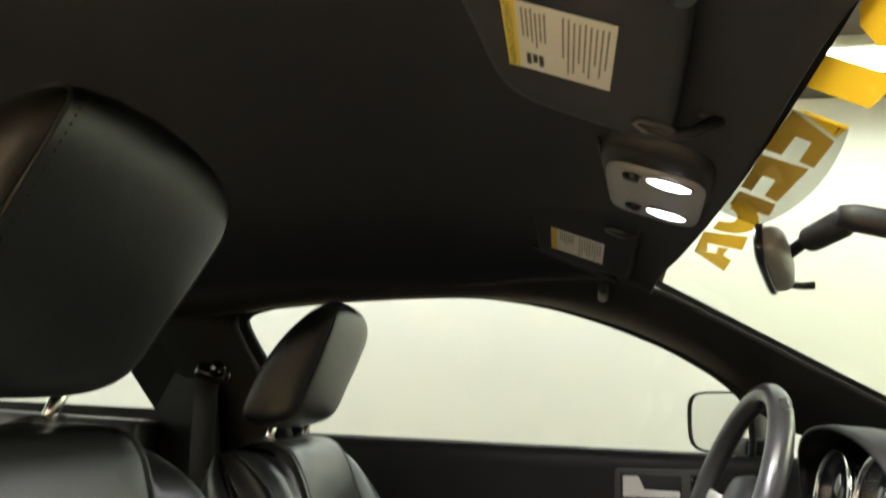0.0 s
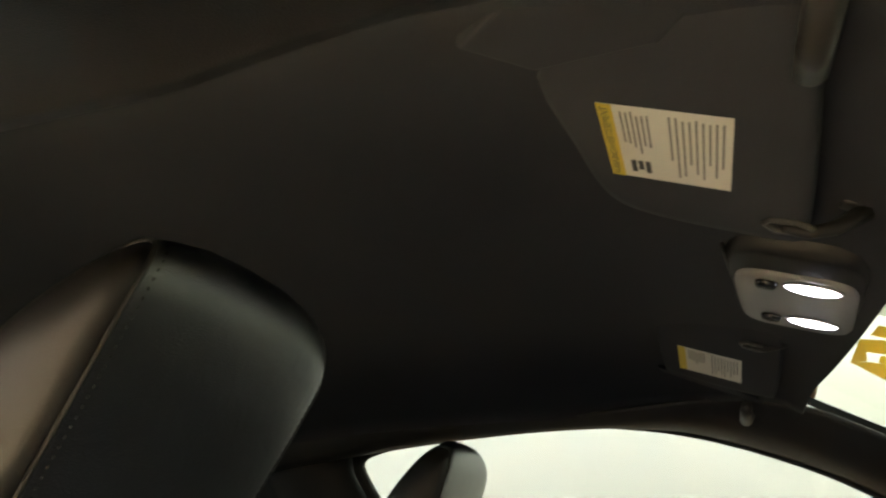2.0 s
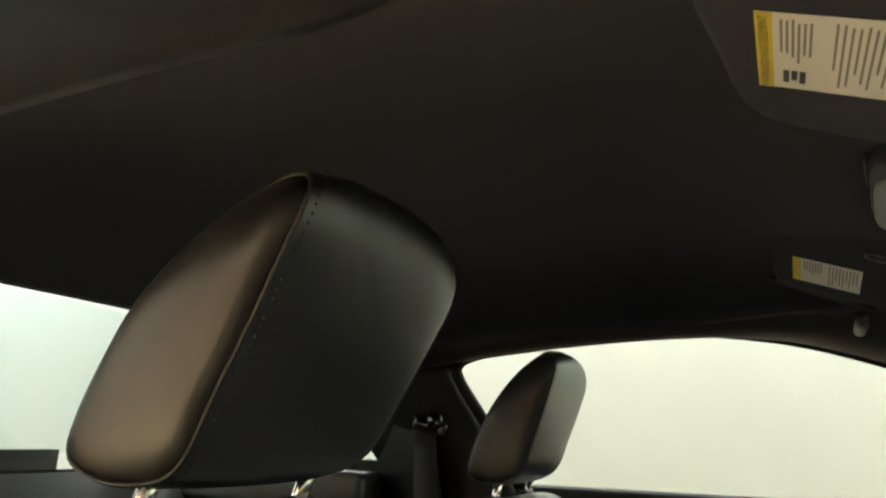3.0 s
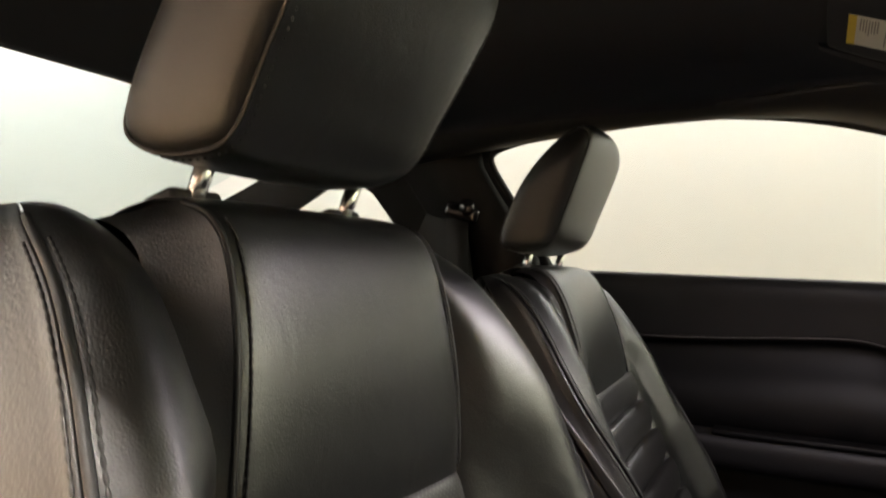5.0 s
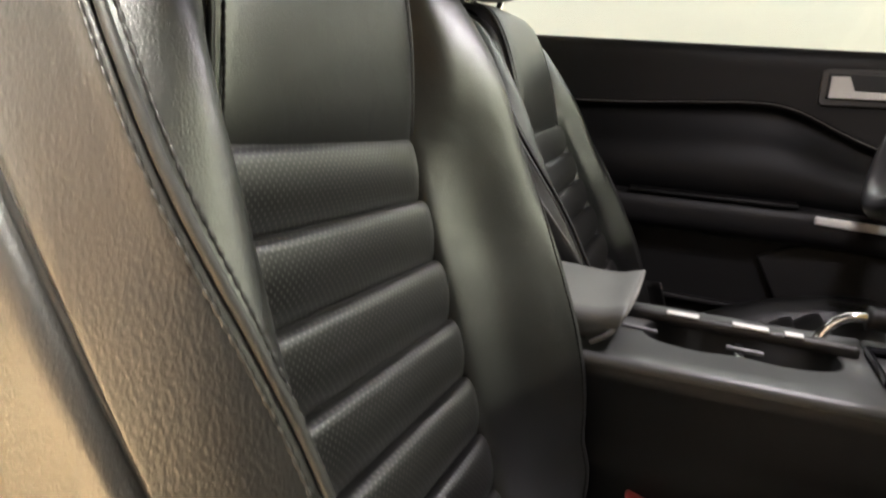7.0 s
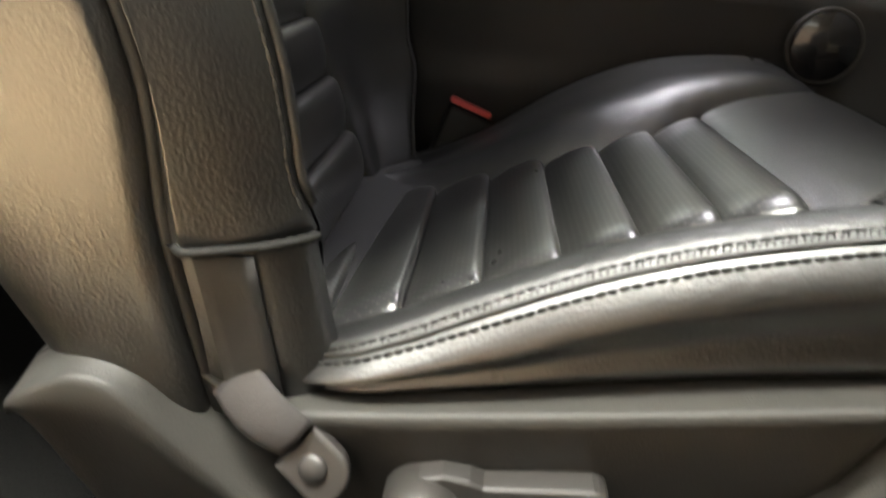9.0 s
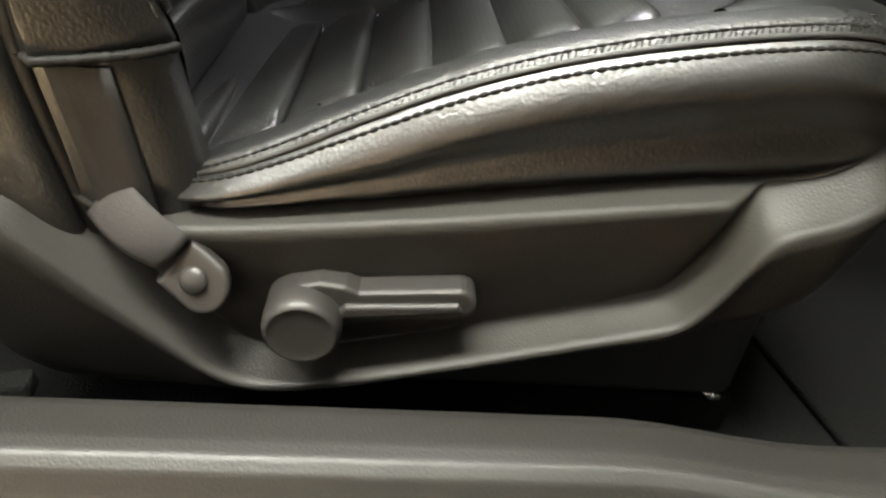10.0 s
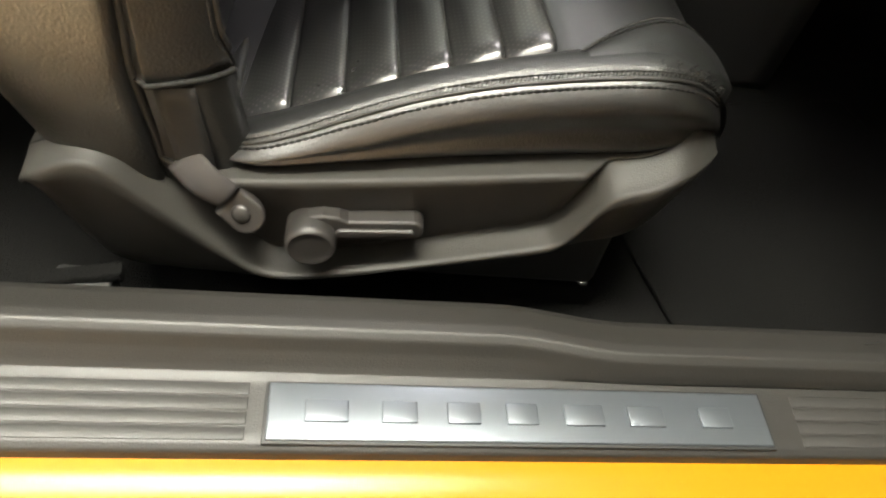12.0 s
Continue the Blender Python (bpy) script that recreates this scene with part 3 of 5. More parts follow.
part("sill_cover", grid(sill_fine, steps(0, len(SILL_PROFILE) - 1, 78), steps(-0.75, 1.42, 110)), SILL, sill, thick=0.003)
for y, z in ((-0.7095, 0.4021), (-0.7205, 0.4006), (-0.7315, 0.3991), (-0.7425, 0.3976)):
    for x0, x1 in ((-0.60, 0.396), (0.825, 1.35)):
        part("tread_rib", rbox((x1 - x0, 0.0098, 0.0030), 0.0009, pose((x0 + x1) / 2, y - 0.004 + 0.012 * ((x0 + x1) / 2 - 0.5), z - 0.0004, 7.8, 0, 0.69)), SILL, sill)
spline_sill = [(p.x, p.y) for p in spline([(-0.750, 0.384, 0), (-0.762, 0.3835, 0), (-0.775, 0.381, 0), (-0.790, 0.374, 0), (-0.806, 0.355, 0), (-0.815, 0.30, 0), (-0.81, 0.22, 0), (-0.78, 0.16, 0)], 8)]
single("body_sill", grid(lambda u, x: (x, spline_sill[u][0] + 0.012 * (x - 0.5), spline_sill[u][1]), list(range(len(spline_sill))), steps(-0.9, 1.45, 60)), YELLOW, "glossy yellow painted body sill below the doorway", "body sill", "structure", thick=0.002)
slab("underbody", -1.4, 1.45, -0.76, 0.78, 0.16, 0.255, TRIM, "dark underside of the car body", "underbody")
slab("body_side", -0.9, 1.45, 0.80, 0.86, 0.16, 1.0, YELLOW, "yellow painted far side of the car body", "body side")
slab("body_tail", -1.46, -0.9, -0.80, -0.74, 0.16, 1.0, YELLOW, "yellow painted rear side of the car body", "body side")

# dark scuffs left by shoes
for sx, sy, ln, wd, turn in ((0.369, -0.6525, 0.026, 0.0016, 6), (0.382, -0.6635, 0.011, 0.0012, 0), (0.376, -0.6580, 0.014, 0.0008, -8), (0.905, -0.672, 0.020, 0.0012, 12), (0.52, -0.7045, 0.012, 0.0008, 4)):
    zz = 0.4262 + (abs(sy) - 0.6525) * 0.29 if sy > -0.69 else 0.4040
    part("scuff", rbox((ln, wd, 0.0006), 0.0002, pose(sx, sy + 0.012 * (sx - 0.5), zz, 12 if sy > -0.69 else 0, 0, turn)), RUBBER, sill, "dark scuff mark")

# opened door, out of view, angled to darken what the seat reflects
near_door = thing("unseen_passenger_door", "unseen opened yellow car door, its black inner panel added to darken reflections", "car door")
door_at = pose(1.03, -0.80, 0, 0, 0, -122)
part("outer_skin", rbox((1.12, 0.05, 0.72), 0.02, door_at @ pose(0.56, 0.075, 0.64)), YELLOW, near_door, "yellow painted outer skin")
part("inner_panel", rbox((1.10, 0.10, 0.72), 0.03, door_at @ pose(0.56, 0.0, 0.64), 4), TRIM, near_door, "black grained inner panel")
part("armrest", rbox((0.55, 0.07, 0.06), 0.02, door_at @ pose(0.58, -0.07, 0.69), 4), TRIM, near_door)

# brushed plate with seven raised marks in place of lettering
plate = thing("sill_plate", "brushed aluminium sill plate with seven raised marks", "sill plate")
plate_at = pose(0.603, -0.7295, 0.4005, 4.5, 0, 0.7)
part("plate_base", rbox((0.386, 0.044, 0.005), 0.0016, plate_at @ pose(0, 0, 0.001)), BRUSHED, plate)
part("plate_rim", rbox((0.391, 0.049, 0.003), 0.001, plate_at), RUBBER, plate, "dark rubber edge")
for a, b in ((0.436, 0.467), (0.491, 0.517), (0.539, 0.564), (0.584, 0.608), (0.629, 0.660), (0.680, 0.709), (0.739, 0.765)):
    part("raised_mark", rbox((b - a, 0.017, 0.0022), 0.0009, plate_at @ pose((a + b) / 2 - 0.603, 0.0, 0.0042)), BRUSHED, plate)


# ---------------------------------------------------------------- front seats
W_TABLE = [(-0.12, 0.205), (0.0, 0.222), (0.1, 0.234), (0.26, 0.241), (0.35, 0.238), (0.42, 0.228), (0.47, 0.216), (0.52, 0.202), (0.555, 0.188), (0.578, 0.170)]
NB_TABLE = [(-0.12, 0.020), (-0.02, 0.043), (0.03, 0.060), (0.0586, 0.061), (0.086, 0.0685), (0.116, 0.0745), (0.16, 0.078), (0.203, 0.077), (0.24, 0.0745), (0.29, 0.071), (0.34, 0.067), (0.388, 0.064), (0.415, 0.060), (0.441, 0.054), (0.466, 0.047), (0.493, 0.037), (0.527, 0.022), (0.55, 0.012), (0.578, 0.0)]
RIB_S = [0.3685 - 0.0513 * i for i in range(9)]
PANEL_CURVE = spline([(0.357, -0.010, 0), (0.363, 0.000, 0), (0.40, 0.013, 0), (0.46, 0.026, 0), (0.52, 0.030, 0), (0.553, 0.020, 0), (0.572, -0.008, 0), (0.578, -0.045, 0), (0.57, -0.10, 0)], 5)
HEAD_SIDE = [(0.082, 1.088), (0.098, 1.070), (0.132, 1.066), (0.165, 1.076), (0.190, 1.118), (0.220, 1.172), (0.240, 1.215), (0.238, 1.243), (0.214, 1.257), (0.186, 1.243), (0.150, 1.200), (0.110, 1.142)]


def seat_local(x, z):
    """From the side view of the upright passenger seat to distances along and off its backrest."""
    qx, qz = x - 0.326, z - 0.512
    return -0.336 * qx + 0.942 * qz, 0.942 * qx + 0.336 * qz


def gap_n(s):
    return curve1(s, [(-0.1, -0.04), (0.011, -0.014), (0.057, -0.002), (0.088, 0.010), (0.112, 0.0187), (0.13, 0.023), (0.157, 0.026), (0.19, 0.025), (0.22, 0.020), (0.30, 0.002), (0.40, -0.024), (0.50, -0.045), (0.57, -0.052)])


def top_round(s):
    return math.sqrt(max(0.0, 1 - max(0, (s - 0.50) / 0.078) ** 2))


def panel_half(s):
    """Half the width of the backrest's upper panel, which narrows towards the top."""
    return curve1(s, [(0.36, 0.127), (0.42, 0.124), (0.48, 0.119), (0.54, 0.116)])


def ease(s, a, b):
    t = min(1, max(0, (s - a) / (b - a)))
    return t * t * (3 - 2 * t)


def panel_mid(s):
    return 0.0125 * min(1, max(0, (s - 0.38) / 0.16))


def panel_n(s):
    return curve1(s, [(0.357, 0.0), (0.40, 0.013), (0.46, 0.026), (0.52, 0.030), (0.553, 0.020), (0.575, -0.01)])


def front_seat(name, label, yc, x0, z0, recline, outer, proud=1.0):
    """outer: -1 where the doorway is on the low-y side, 1 on the other."""
    r = radians(recline)
    sr, cr = math.sin(r), math.cos(r)

    def B(u, s, n):
        return V((x0 - s * sr + n * cr, yc + u, z0 + s * cr + n * sr))

    seat = thing(name, label, "car seat", "front seats")
    back = new("backrest")
    back.parent = seat

    # upper panel, wrapped over the top
    def panel(u, k):
        s, n, _ = PANEL_CURVE[k]
        e = abs(u)
        return B(panel_half(s) * u - outer * panel_mid(s), s - 0.0047 * outer * u * -min(1, max(0, (0.50 - s) / 0.1)), n - 0.005 * e**6 - 0.004 * e**24)
    part("upper_panel", grid(panel, [math.copysign(abs(t) ** 0.8, t) for t in steps(-1, 1, 40)], list(range(len(PANEL_CURVE)))), LEATHER, back, "smooth black leather upper panel")

    # side strips down from the panel's raised edge to the valley
    def strip_h(s, side):
        return (0.034 if side == outer else 0.012) * min(1, max(0, (s - 0.362) / 0.10)) + 0.003

    def edge_u(s, side):
        return side * panel_half(s) - outer * panel_mid(s)
    for side in (-1, 1):
        reach = 0.024 if side == outer else 0.006
        part("side_strip", grid(lambda t, s, side=side, reach=reach: B(edge_u(s, side) + side * (0.0005 + reach * t), s, panel_n(s) - 0.007 - strip_h(s, side) * t**0.8), steps(0, 1, 8), steps(0.36, 0.568, 28)), LEATHER, back)
        edge = [B(edge_u(s, side) + side * 0.0012, s, panel_n(s) - 0.0065) for s in steps(0.362, 0.565, 30)]
        part("piping", tube(edge, 0.0021, 6), PIPING, back)
        part("stitching", beads([B(edge_u(s, side) - side * 0.0065, s, panel_n(s) - 0.0042) for s in steps(0.365, 0.55, 30)], 0.0055, 0.0011, 0.3), THREAD, back, "row of black stitches")

    # padded ribs
    for a, b in zip(RIB_S, RIB_S[1:]):
        wr = 0.1265
        def rib(u, t, a=a, b=b, wr=wr):
            h = 0.0135 * max(0, 1 - abs(2 * t**0.55 - 1) ** 2.6) ** 0.75
            if u * outer < 0:
                h *= 1 - 0.85 * max(0, (abs(u) - 0.84) / 0.16) ** 2
            return B(u * (0.134 if u * outer > 0 else wr), a + (b - a) * t + 0.0047 * outer * u, h - 0.010)
        part("rib", grid(rib, [-1, -0.98, -0.95] + steps(-0.9, 0.9, 18) + [0.95, 0.98, 1], [0.5 - 0.5 * math.cos(math.pi * t) for t in steps(0, 1, 14)], uv=lambda u, t, a=a, b=b, wr=wr: (wr * u, a + (b - a) * t)), LEATHER_PERF, back, "perforated leather rib")

    # bolsters: front face, then side, then the shell round the back
    def section(s, side):
        w, nb, c = curve1(s, W_TABLE), proud * curve1(s, NB_TABLE), top_round(s)
        lo = (panel_n(s) - 0.010 - strip_h(s, side)) if s > 0.362 else -0.012
        k = ease(s, 0.33, 0.39) if side == outer else ease(s, 0.28, 0.47)
        wi = (0.130 + 0.008 * k) if side == outer else 0.124 + k * (abs(edge_u(s, side)) + 0.004 - 0.124)
        q = ease(s, 0.22, 0.42)
        g = ease(s, 0.36, 0.44) if side == outer else ease(s, 0.26, 0.48)
        sn = nb - 0.002 - 0.012 * q
        pts = [(wi - 0.004, lo), (wi + 0.003, lo + (0.013 if side != outer else 0.010)), (wi + (0.32 - 0.12 * g) * (w - wi), lo + (0.40 + 0.34 * g) * (nb - lo)), (wi + 0.62 * (w - wi), lo + (0.82 + 0.18 * q) * (nb - lo)), (w - 0.027 + 0.023 * q, sn), (w - 0.010 + 0.009 * q, nb - 0.019 - 0.010 * q), (w + 0.003, 0.5 * (nb - 0.034 + gap_n(s))), (w + 0.001, gap_n(s) + 0.010), (w - 0.008, gap_n(s) + 0.001)]
        pts = [(u, -0.06 + (n + 0.06) * c) for u, n in pts]
        return [V((side * u, n, 0)) for u, n in pts]
    S_ALL = steps(-0.10, 0.50, 50) + [0.51, 0.52, 0.53, 0.54, 0.55, 0.558, 0.565, 0.571, 0.575, 0.5775]
    for side in (-1, 1):
        fine = {s: spline(section(s, side), 8) for s in S_ALL}
        part("bolster", grid(lambda k, s: B(fine[s][k].x, s, fine[s][k].y), list(range(0, 33)), S_ALL), LEATHER, back, "smooth leather side bolster")
        low = 0.036 if side == outer else -0.06
        part("bolster_side", grid(lambda k, s: B(fine[s][k].x, max(s, low + 0.012 - 0.33 * fine[s][k].y), fine[s][k].y - (0.004 if k == 32 else 0)), list(range(32, len(fine[S_ALL[0]]))), [s for s in S_ALL if s > low - 0.04]), LEATHER_GRAINED, back, "grained leather bolster side")
        seam = [B(fine[s][32].x, s, fine[s][32].y + 0.001) for s in S_ALL if low < s < 0.565]
        if side == outer or proud < 1:
            part("piping", tube(seam, 0.0026, 6), PIPING, back)
        for way in (-1, 1):
            row = []
            for s in S_ALL:
                if not low < s < 0.55:
                    continue
                k, left = 32, 0.0058
                while 8 < k < len(fine[s]) - 8 and left > (fine[s][k + way] - fine[s][k]).length:
                    left -= (fine[s][k + way] - fine[s][k]).length
                    k += way
                q = fine[s][k] + (fine[s][k + way] - fine[s][k]).normalized() * left
                row.append(B(q.x, s, q.y))
            part("stitching", beads(row, 0.0062, 0.0012, 0.25), PIPING, back, "row of puckered stitches")
        gapline = [B(side * (curve1(s, W_TABLE) - 0.0085), s, -0.06 + ((gap_n(s) + 0.06) * top_round(s))) for s in S_ALL if s < 0.56]
        # the open gap's darkness, put in as a sunk black tube
        part("gap_shade", tube(gapline, 0.0050, 8), RUBBER, back, "black tube standing for the shade in the gap between the covers")

    def shell(k, s):
        return B(SHELL[s][k].x, s, SHELL[s][k].y)
    SHELL = {}
    for s in S_ALL:
        w, c = curve1(s, W_TABLE), top_round(s)
        half_ring = [(w - 0.007, gap_n(s) - 0.001), (w + 0.0015, gap_n(s) - 0.005), (w + 0.004, gap_n(s) - 0.022), (w - 0.004, -0.085), (w - 0.035, -0.115), (w * 0.5, -0.125), (0, -0.127)]
        ring = [(u, -0.06 + (n + 0.06) * c) for u, n in half_ring]
        ring = ring + [(-u, n) for u, n in ring[-2::-1]]
        SHELL[s] = spline([(u, n, 0) for u, n in ring], 5)
    part("back_shell", grid(shell, list(range(len(SHELL[S_ALL[0]]))), S_ALL), LEATHER_GRAINED, back, "grained leather rear cover")
    # hem across the foot of the outer side
    near = min(S_ALL, key=lambda q: abs(q - 0.045))
    foot_ring = spline(section(near, outer), 8)
    hem = [B(p.x + outer * 0.0008, 0.048 - 0.33 * p.y, p.y) for p in foot_ring[33:-5]]
    part("hem", beads(hem, 0.0060, 0.0027, 0.75), SEAM_LEATHER, back, "sewn leather hem")

    # cover below the hem, with the strap that hangs over it
    def flap(u, t):
        n = -0.010 + 0.066 * u
        wide = curve1(0.0, W_TABLE) - 0.001 - 0.010 * t - 0.10 * max(0, u - 0.55) ** 2 - 0.004 * math.sin(5 * u) * t
        return B(outer * wide, 0.052 - 0.33 * n - 0.11 * t, n - 0.020 * t)
    part("skirt", grid(flap, steps(0, 1, 12), steps(0, 1, 8)), LEATHER_GRAINED, back, "loose leather cover below the hem", thick=0.002)
    part("strap", grid(lambda u, t: B(outer * (curve1(0.0, W_TABLE) + 0.0025 - 0.010 * t), 0.0435 - 0.33 * (0.006 + 0.027 * u) - 0.0895 * t, 0.006 + 0.027 * u - 0.022 * t), steps(0, 1, 4), steps(0, 1, 6)), WEBBING_DARK, back, "woven dark brown strap", thick=0.002)

    # head restraint: seamed block on two bright posts
    head = new("head_restraint")
    head.parent = seat
    prof = [seat_local(x, z) for x, z in HEAD_SIDE]
    loop = spline([(s, n, 0) for s, n in prof], 6, True)
    cs = sum((p.x for p in loop)) / len(loop)
    cn = sum((p.y for p in loop)) / len(loop)

    def hring(u, k):
        out = []
        for p in loop:
            sk = cs + (p.x - cs) * k
            sk -= 0.016 * max(0.0, (sk - 0.66) / 0.08) ** 2 * max(0.0, -u) ** 3
            hw = (0.106 if u < 0 else 0.081) + 0.10 * (sk - 0.52) * 0.9 - 0.036 * max(0.0, (sk - 0.675) / 0.064) ** 2
            out.append(B(0.012 + u * hw, sk, cn + (p.y - cn) * k))
        return out
    core = [(-1.0, 0.946), (-0.985, 0.957), (-0.9, 0.980), (-0.6, 1.0), (-0.2, 1.006), (0.2, 1.004), (0.4, 0.995), (0.58, 0.978), (0.73, 0.953), (0.85, 0.917), (0.93, 0.875), (0.98, 0.825), (1.0, 0.77)]
    part("cushion", loft([hring(u, k) for u, k in core]), LEATHER, head, "smooth black leather head cushion")
    for side in (-1, 1):
        part("side_panel", loft([hring(side * u, k if side < 0 else k * 0.79) for u, k in ((0.99, 0.942), (1.03, 0.922), (1.065, 0.86), (1.09, 0.74), (1.105, 0.50), (1.112, 0.28), (1.114, 0.12))], cap_last=True), LEATHER_SATIN, head, "gathered leather side panel")
        ring = hring(side * 1.012, 0.949 if side < 0 else 0.775)
        part("piping", tube(ring, 0.0016, 6, closed=True), PIPING, head)
        row = hring(side * 0.95, 0.972 if side < 0 else 0.86)
        cen = B(0.012, cs, cn)
        part("stitching", stitches(row, 0.0045, 0.0032, 0.0017, 0.0013, [(p - cen).normalized() for p in row]), THREAD, head)
        s1, n1 = seat_local(0.128, 1.072)
        us = 0.070 if side > 0 else -0.086
        foot = B(0.012 + us, 0.565, n1 - 0.035)
        top = B(0.012 + us, s1 + 0.01, n1)
        part("post", tube([foot, foot.lerp(top, 0.35), top], 0.0062, 12), CHROME, head, "polished steel post")
        part("collar", rbox((0.026, 0.042, 0.014), 0.004, Matrix.Translation(B(0.012 + us, 0.576, n1 - 0.033)) @ pose(0, 0, 0, 0, -recline, 0)), TRIM, head, "black plastic collar")

    # cushion
    base = new("seat_cushion")
    base.parent = seat
    dx, dz = x0 - 0.326, z0 - 0.512
    ZR = [(0.30, 0.452), (0.36, 0.470), (0.41, 0.488), (0.45, 0.504), (0.49, 0.521), (0.53, 0.537), (0.57, 0.552), (0.615, 0.566), (0.66, 0.578), (0.70, 0.584), (0.725, 0.578), (0.742, 0.556), (0.75, 0.52), (0.75, 0.47)]
    ZB = [(0.30, 0.468), (0.36, 0.490), (0.407, 0.511), (0.454, 0.535), (0.504, 0.558), (0.561, 0.577), (0.637, 0.593), (0.70, 0.600), (0.73, 0.597)]
    ZI = [(0.30, 0.450), (0.36, 0.466), (0.392, 0.476), (0.443, 0.503), (0.515, 0.551), (0.585, 0.582), (0.655, 0.593), (0.707, 0.592), (0.73, 0.587)]
    XR = [0.315, 0.359, 0.405, 0.451, 0.4945, 0.536, 0.577, 0.618]
    def C(x, u, z):
        """A point of the cushion; its nose reaches forward beyond the ribs."""
        return V((x + dx + 0.022 * max(0, (x - 0.65) / 0.10) ** 1.4, yc + u, z + dz))
    def inner_base(x):
        """Half width of the ribbed field on the tunnel side, where the broad bolster begins."""
        return curve1(x, [(0.30, 0.115), (0.337, 0.108), (0.41, 0.083), (0.45, 0.077), (0.50, 0.068), (0.54, 0.065), (0.58, 0.070), (0.62, 0.084), (0.66, 0.10), (0.72, 0.12)])
    for a, b in zip(XR, XR[1:]):
        def crib(u, t, a=a, b=b):
            x = a + (b - a) * t
            h = 0.0105 * max(0, 1 - abs(1 - 2 * (1 - t) ** 0.55) ** 2.4) ** 0.75
            side_u = 0.150 * outer * u if u > 0 else (inner_base(x) + 0.012) * outer * u
            return C(x, side_u, curve1(x, ZR) + h - 0.009 + outer * 0.010 * (side_u / 0.150) - 0.004 * max(0, (abs(u) - 0.88) / 0.12) ** 2 - 0.006 * max(0, (u - 0.92) / 0.08) ** 2)
        part("rib", grid(crib, [-1, -0.98] + steps(-0.95, 0.95, 20) + [0.98, 1], [0.5 - 0.5 * math.cos(math.pi * t) for t in steps(0, 1, 14)], uv=lambda u, t, a=a, b=b: (0.15 * u if u > 0 else 0.08 * u, a + (b - a) * t)), LEATHER_PERF_FINE, base, "perforated leather rib")
    front_line = spline([(0.616, 0.554, 0), (0.626, 0.564, 0), (0.66, 0.575, 0), (0.70, 0.580, 0), (0.728, 0.573, 0), (0.744, 0.553, 0), (0.750, 0.52, 0), (0.748, 0.46, 0)], 6)
    part("thigh_panel", grid(lambda u, k: C(front_line[k].x - 0.012 * abs(u) ** 3 * max(0, (front_line[k].x - 0.66) / 0.09), 0.155 * u, front_line[k].y - 0.004 * u * u * min(1, max(0, (0.73 - front_line[k].x) / 0.05))), steps(-1, 1, 24), list(range(len(front_line)))), LEATHER, base, "smooth leather front panel")

    def crumb(x):
        """How far the bolster has closed towards the seat's front corner."""
        return math.sqrt(max(0.0, 1 - max(0, (x - 0.675) / 0.078) ** 2))
    X_ALL = steps(0.335, 0.675, 34) + [0.69, 0.705, 0.72, 0.73, 0.738, 0.744, 0.749, 0.752]
    for side in (-1, 1):
        ztab = ZB if side == outer else ZI
        sect = {}
        for x in X_ALL:
            c = crumb(x)
            zr, zb = curve1(min(x, 0.70), ZR), curve1(x, ztab)
            ws = 0.213 - 0.045 * (1 - c) - 0.030 * max(0, (0.40 - x) / 0.065) ** 2
            bz = 0.472 + 0.129 * (x - 0.36)
            low_z = bz - 0.008
            deep = zb - low_z
            z1, z2 = zb - min(0.007, 0.15 * deep), zb - min(0.027, 0.42 * deep)
            pts = [(0.144, zr - 0.016), (0.153, zr + 0.004), (0.167, zr + 0.6 * (zb - zr)), (0.184, zb - 0.001), (0.200, zb), (ws - 0.004, z1), (ws + 0.009, z2), (ws - 0.003, z2 - 0.40 * (z2 - low_z)), (ws - 0.003, z2 - 0.72 * (z2 - low_z)), (ws - 0.030, low_z - 0.006)]
            if side != outer:
                ui = inner_base(x)
                pts[:4] = [(ui - 0.004, zr - 0.026), (ui + 0.004, zr - 0.015), (ui + 0.36 * (0.184 - ui), zr + 0.62 * (zb - zr) + 0.005 * (1 - ease(x, 0.46, 0.58))), (0.172, zb - 0.002)]
            pts = [(min(u, 0.150 + (u - 0.150) * (0.35 + 0.65 * c)) if u > 0.15 else u, 0.50 + (z - 0.50) * (c if x > 0.675 else 1.0)) for u, z in pts]
            sect[x] = spline([(side * u, z, 0) for u, z in pts], 7)
        part("bolster", grid(lambda k, x: C(x, sect[x][k].x, sect[x][k].y), list(range(0, 36)), X_ALL), LEATHER_PUCKERED if side == outer else LEATHER, base, "smooth leather side bolster")
        part("bolster_side", grid(lambda k, x: C(x, sect[x][k].x - (side * 0.002 if k == 35 else 0), sect[x][k].y), list(range(35, len(sect[X_ALL[0]]))), X_ALL), LEATHER_GRAINED, base, "grained leather cushion side")
        seam = [C(x, sect[x][35].x + side * 0.0002, sect[x][35].y + 0.0002) for x in X_ALL[2:-3]]
        part("piping", tube(seam, 0.0015, 6), PIPING, base)
        # leather drawn in by the seam, above and below it
        folds = []
        rnd = random.Random(7)
        for x in steps(0.36, 0.725, 120):
            lo_ = [X for X in X_ALL if X <= x][-1]
            hi_ = [X for X in X_ALL if X > x][0]
            m = (x - lo_) / (hi_ - lo_)
            far = rnd.choice((23, 24, 26, 28, 29, 30))
            line = [C(x + 0.004 * (35 - k) / 6 * rnd.uniform(0.4, 1.2), sect[lo_][k].lerp(sect[hi_][k], m).x, sect[lo_][k].lerp(sect[hi_][k], m).y - 0.0002) for k in range(far, 35)]
            folds.append(tube(line, [0.0002] + [0.0006] * (len(line) - 2) + [0.0004], 5))
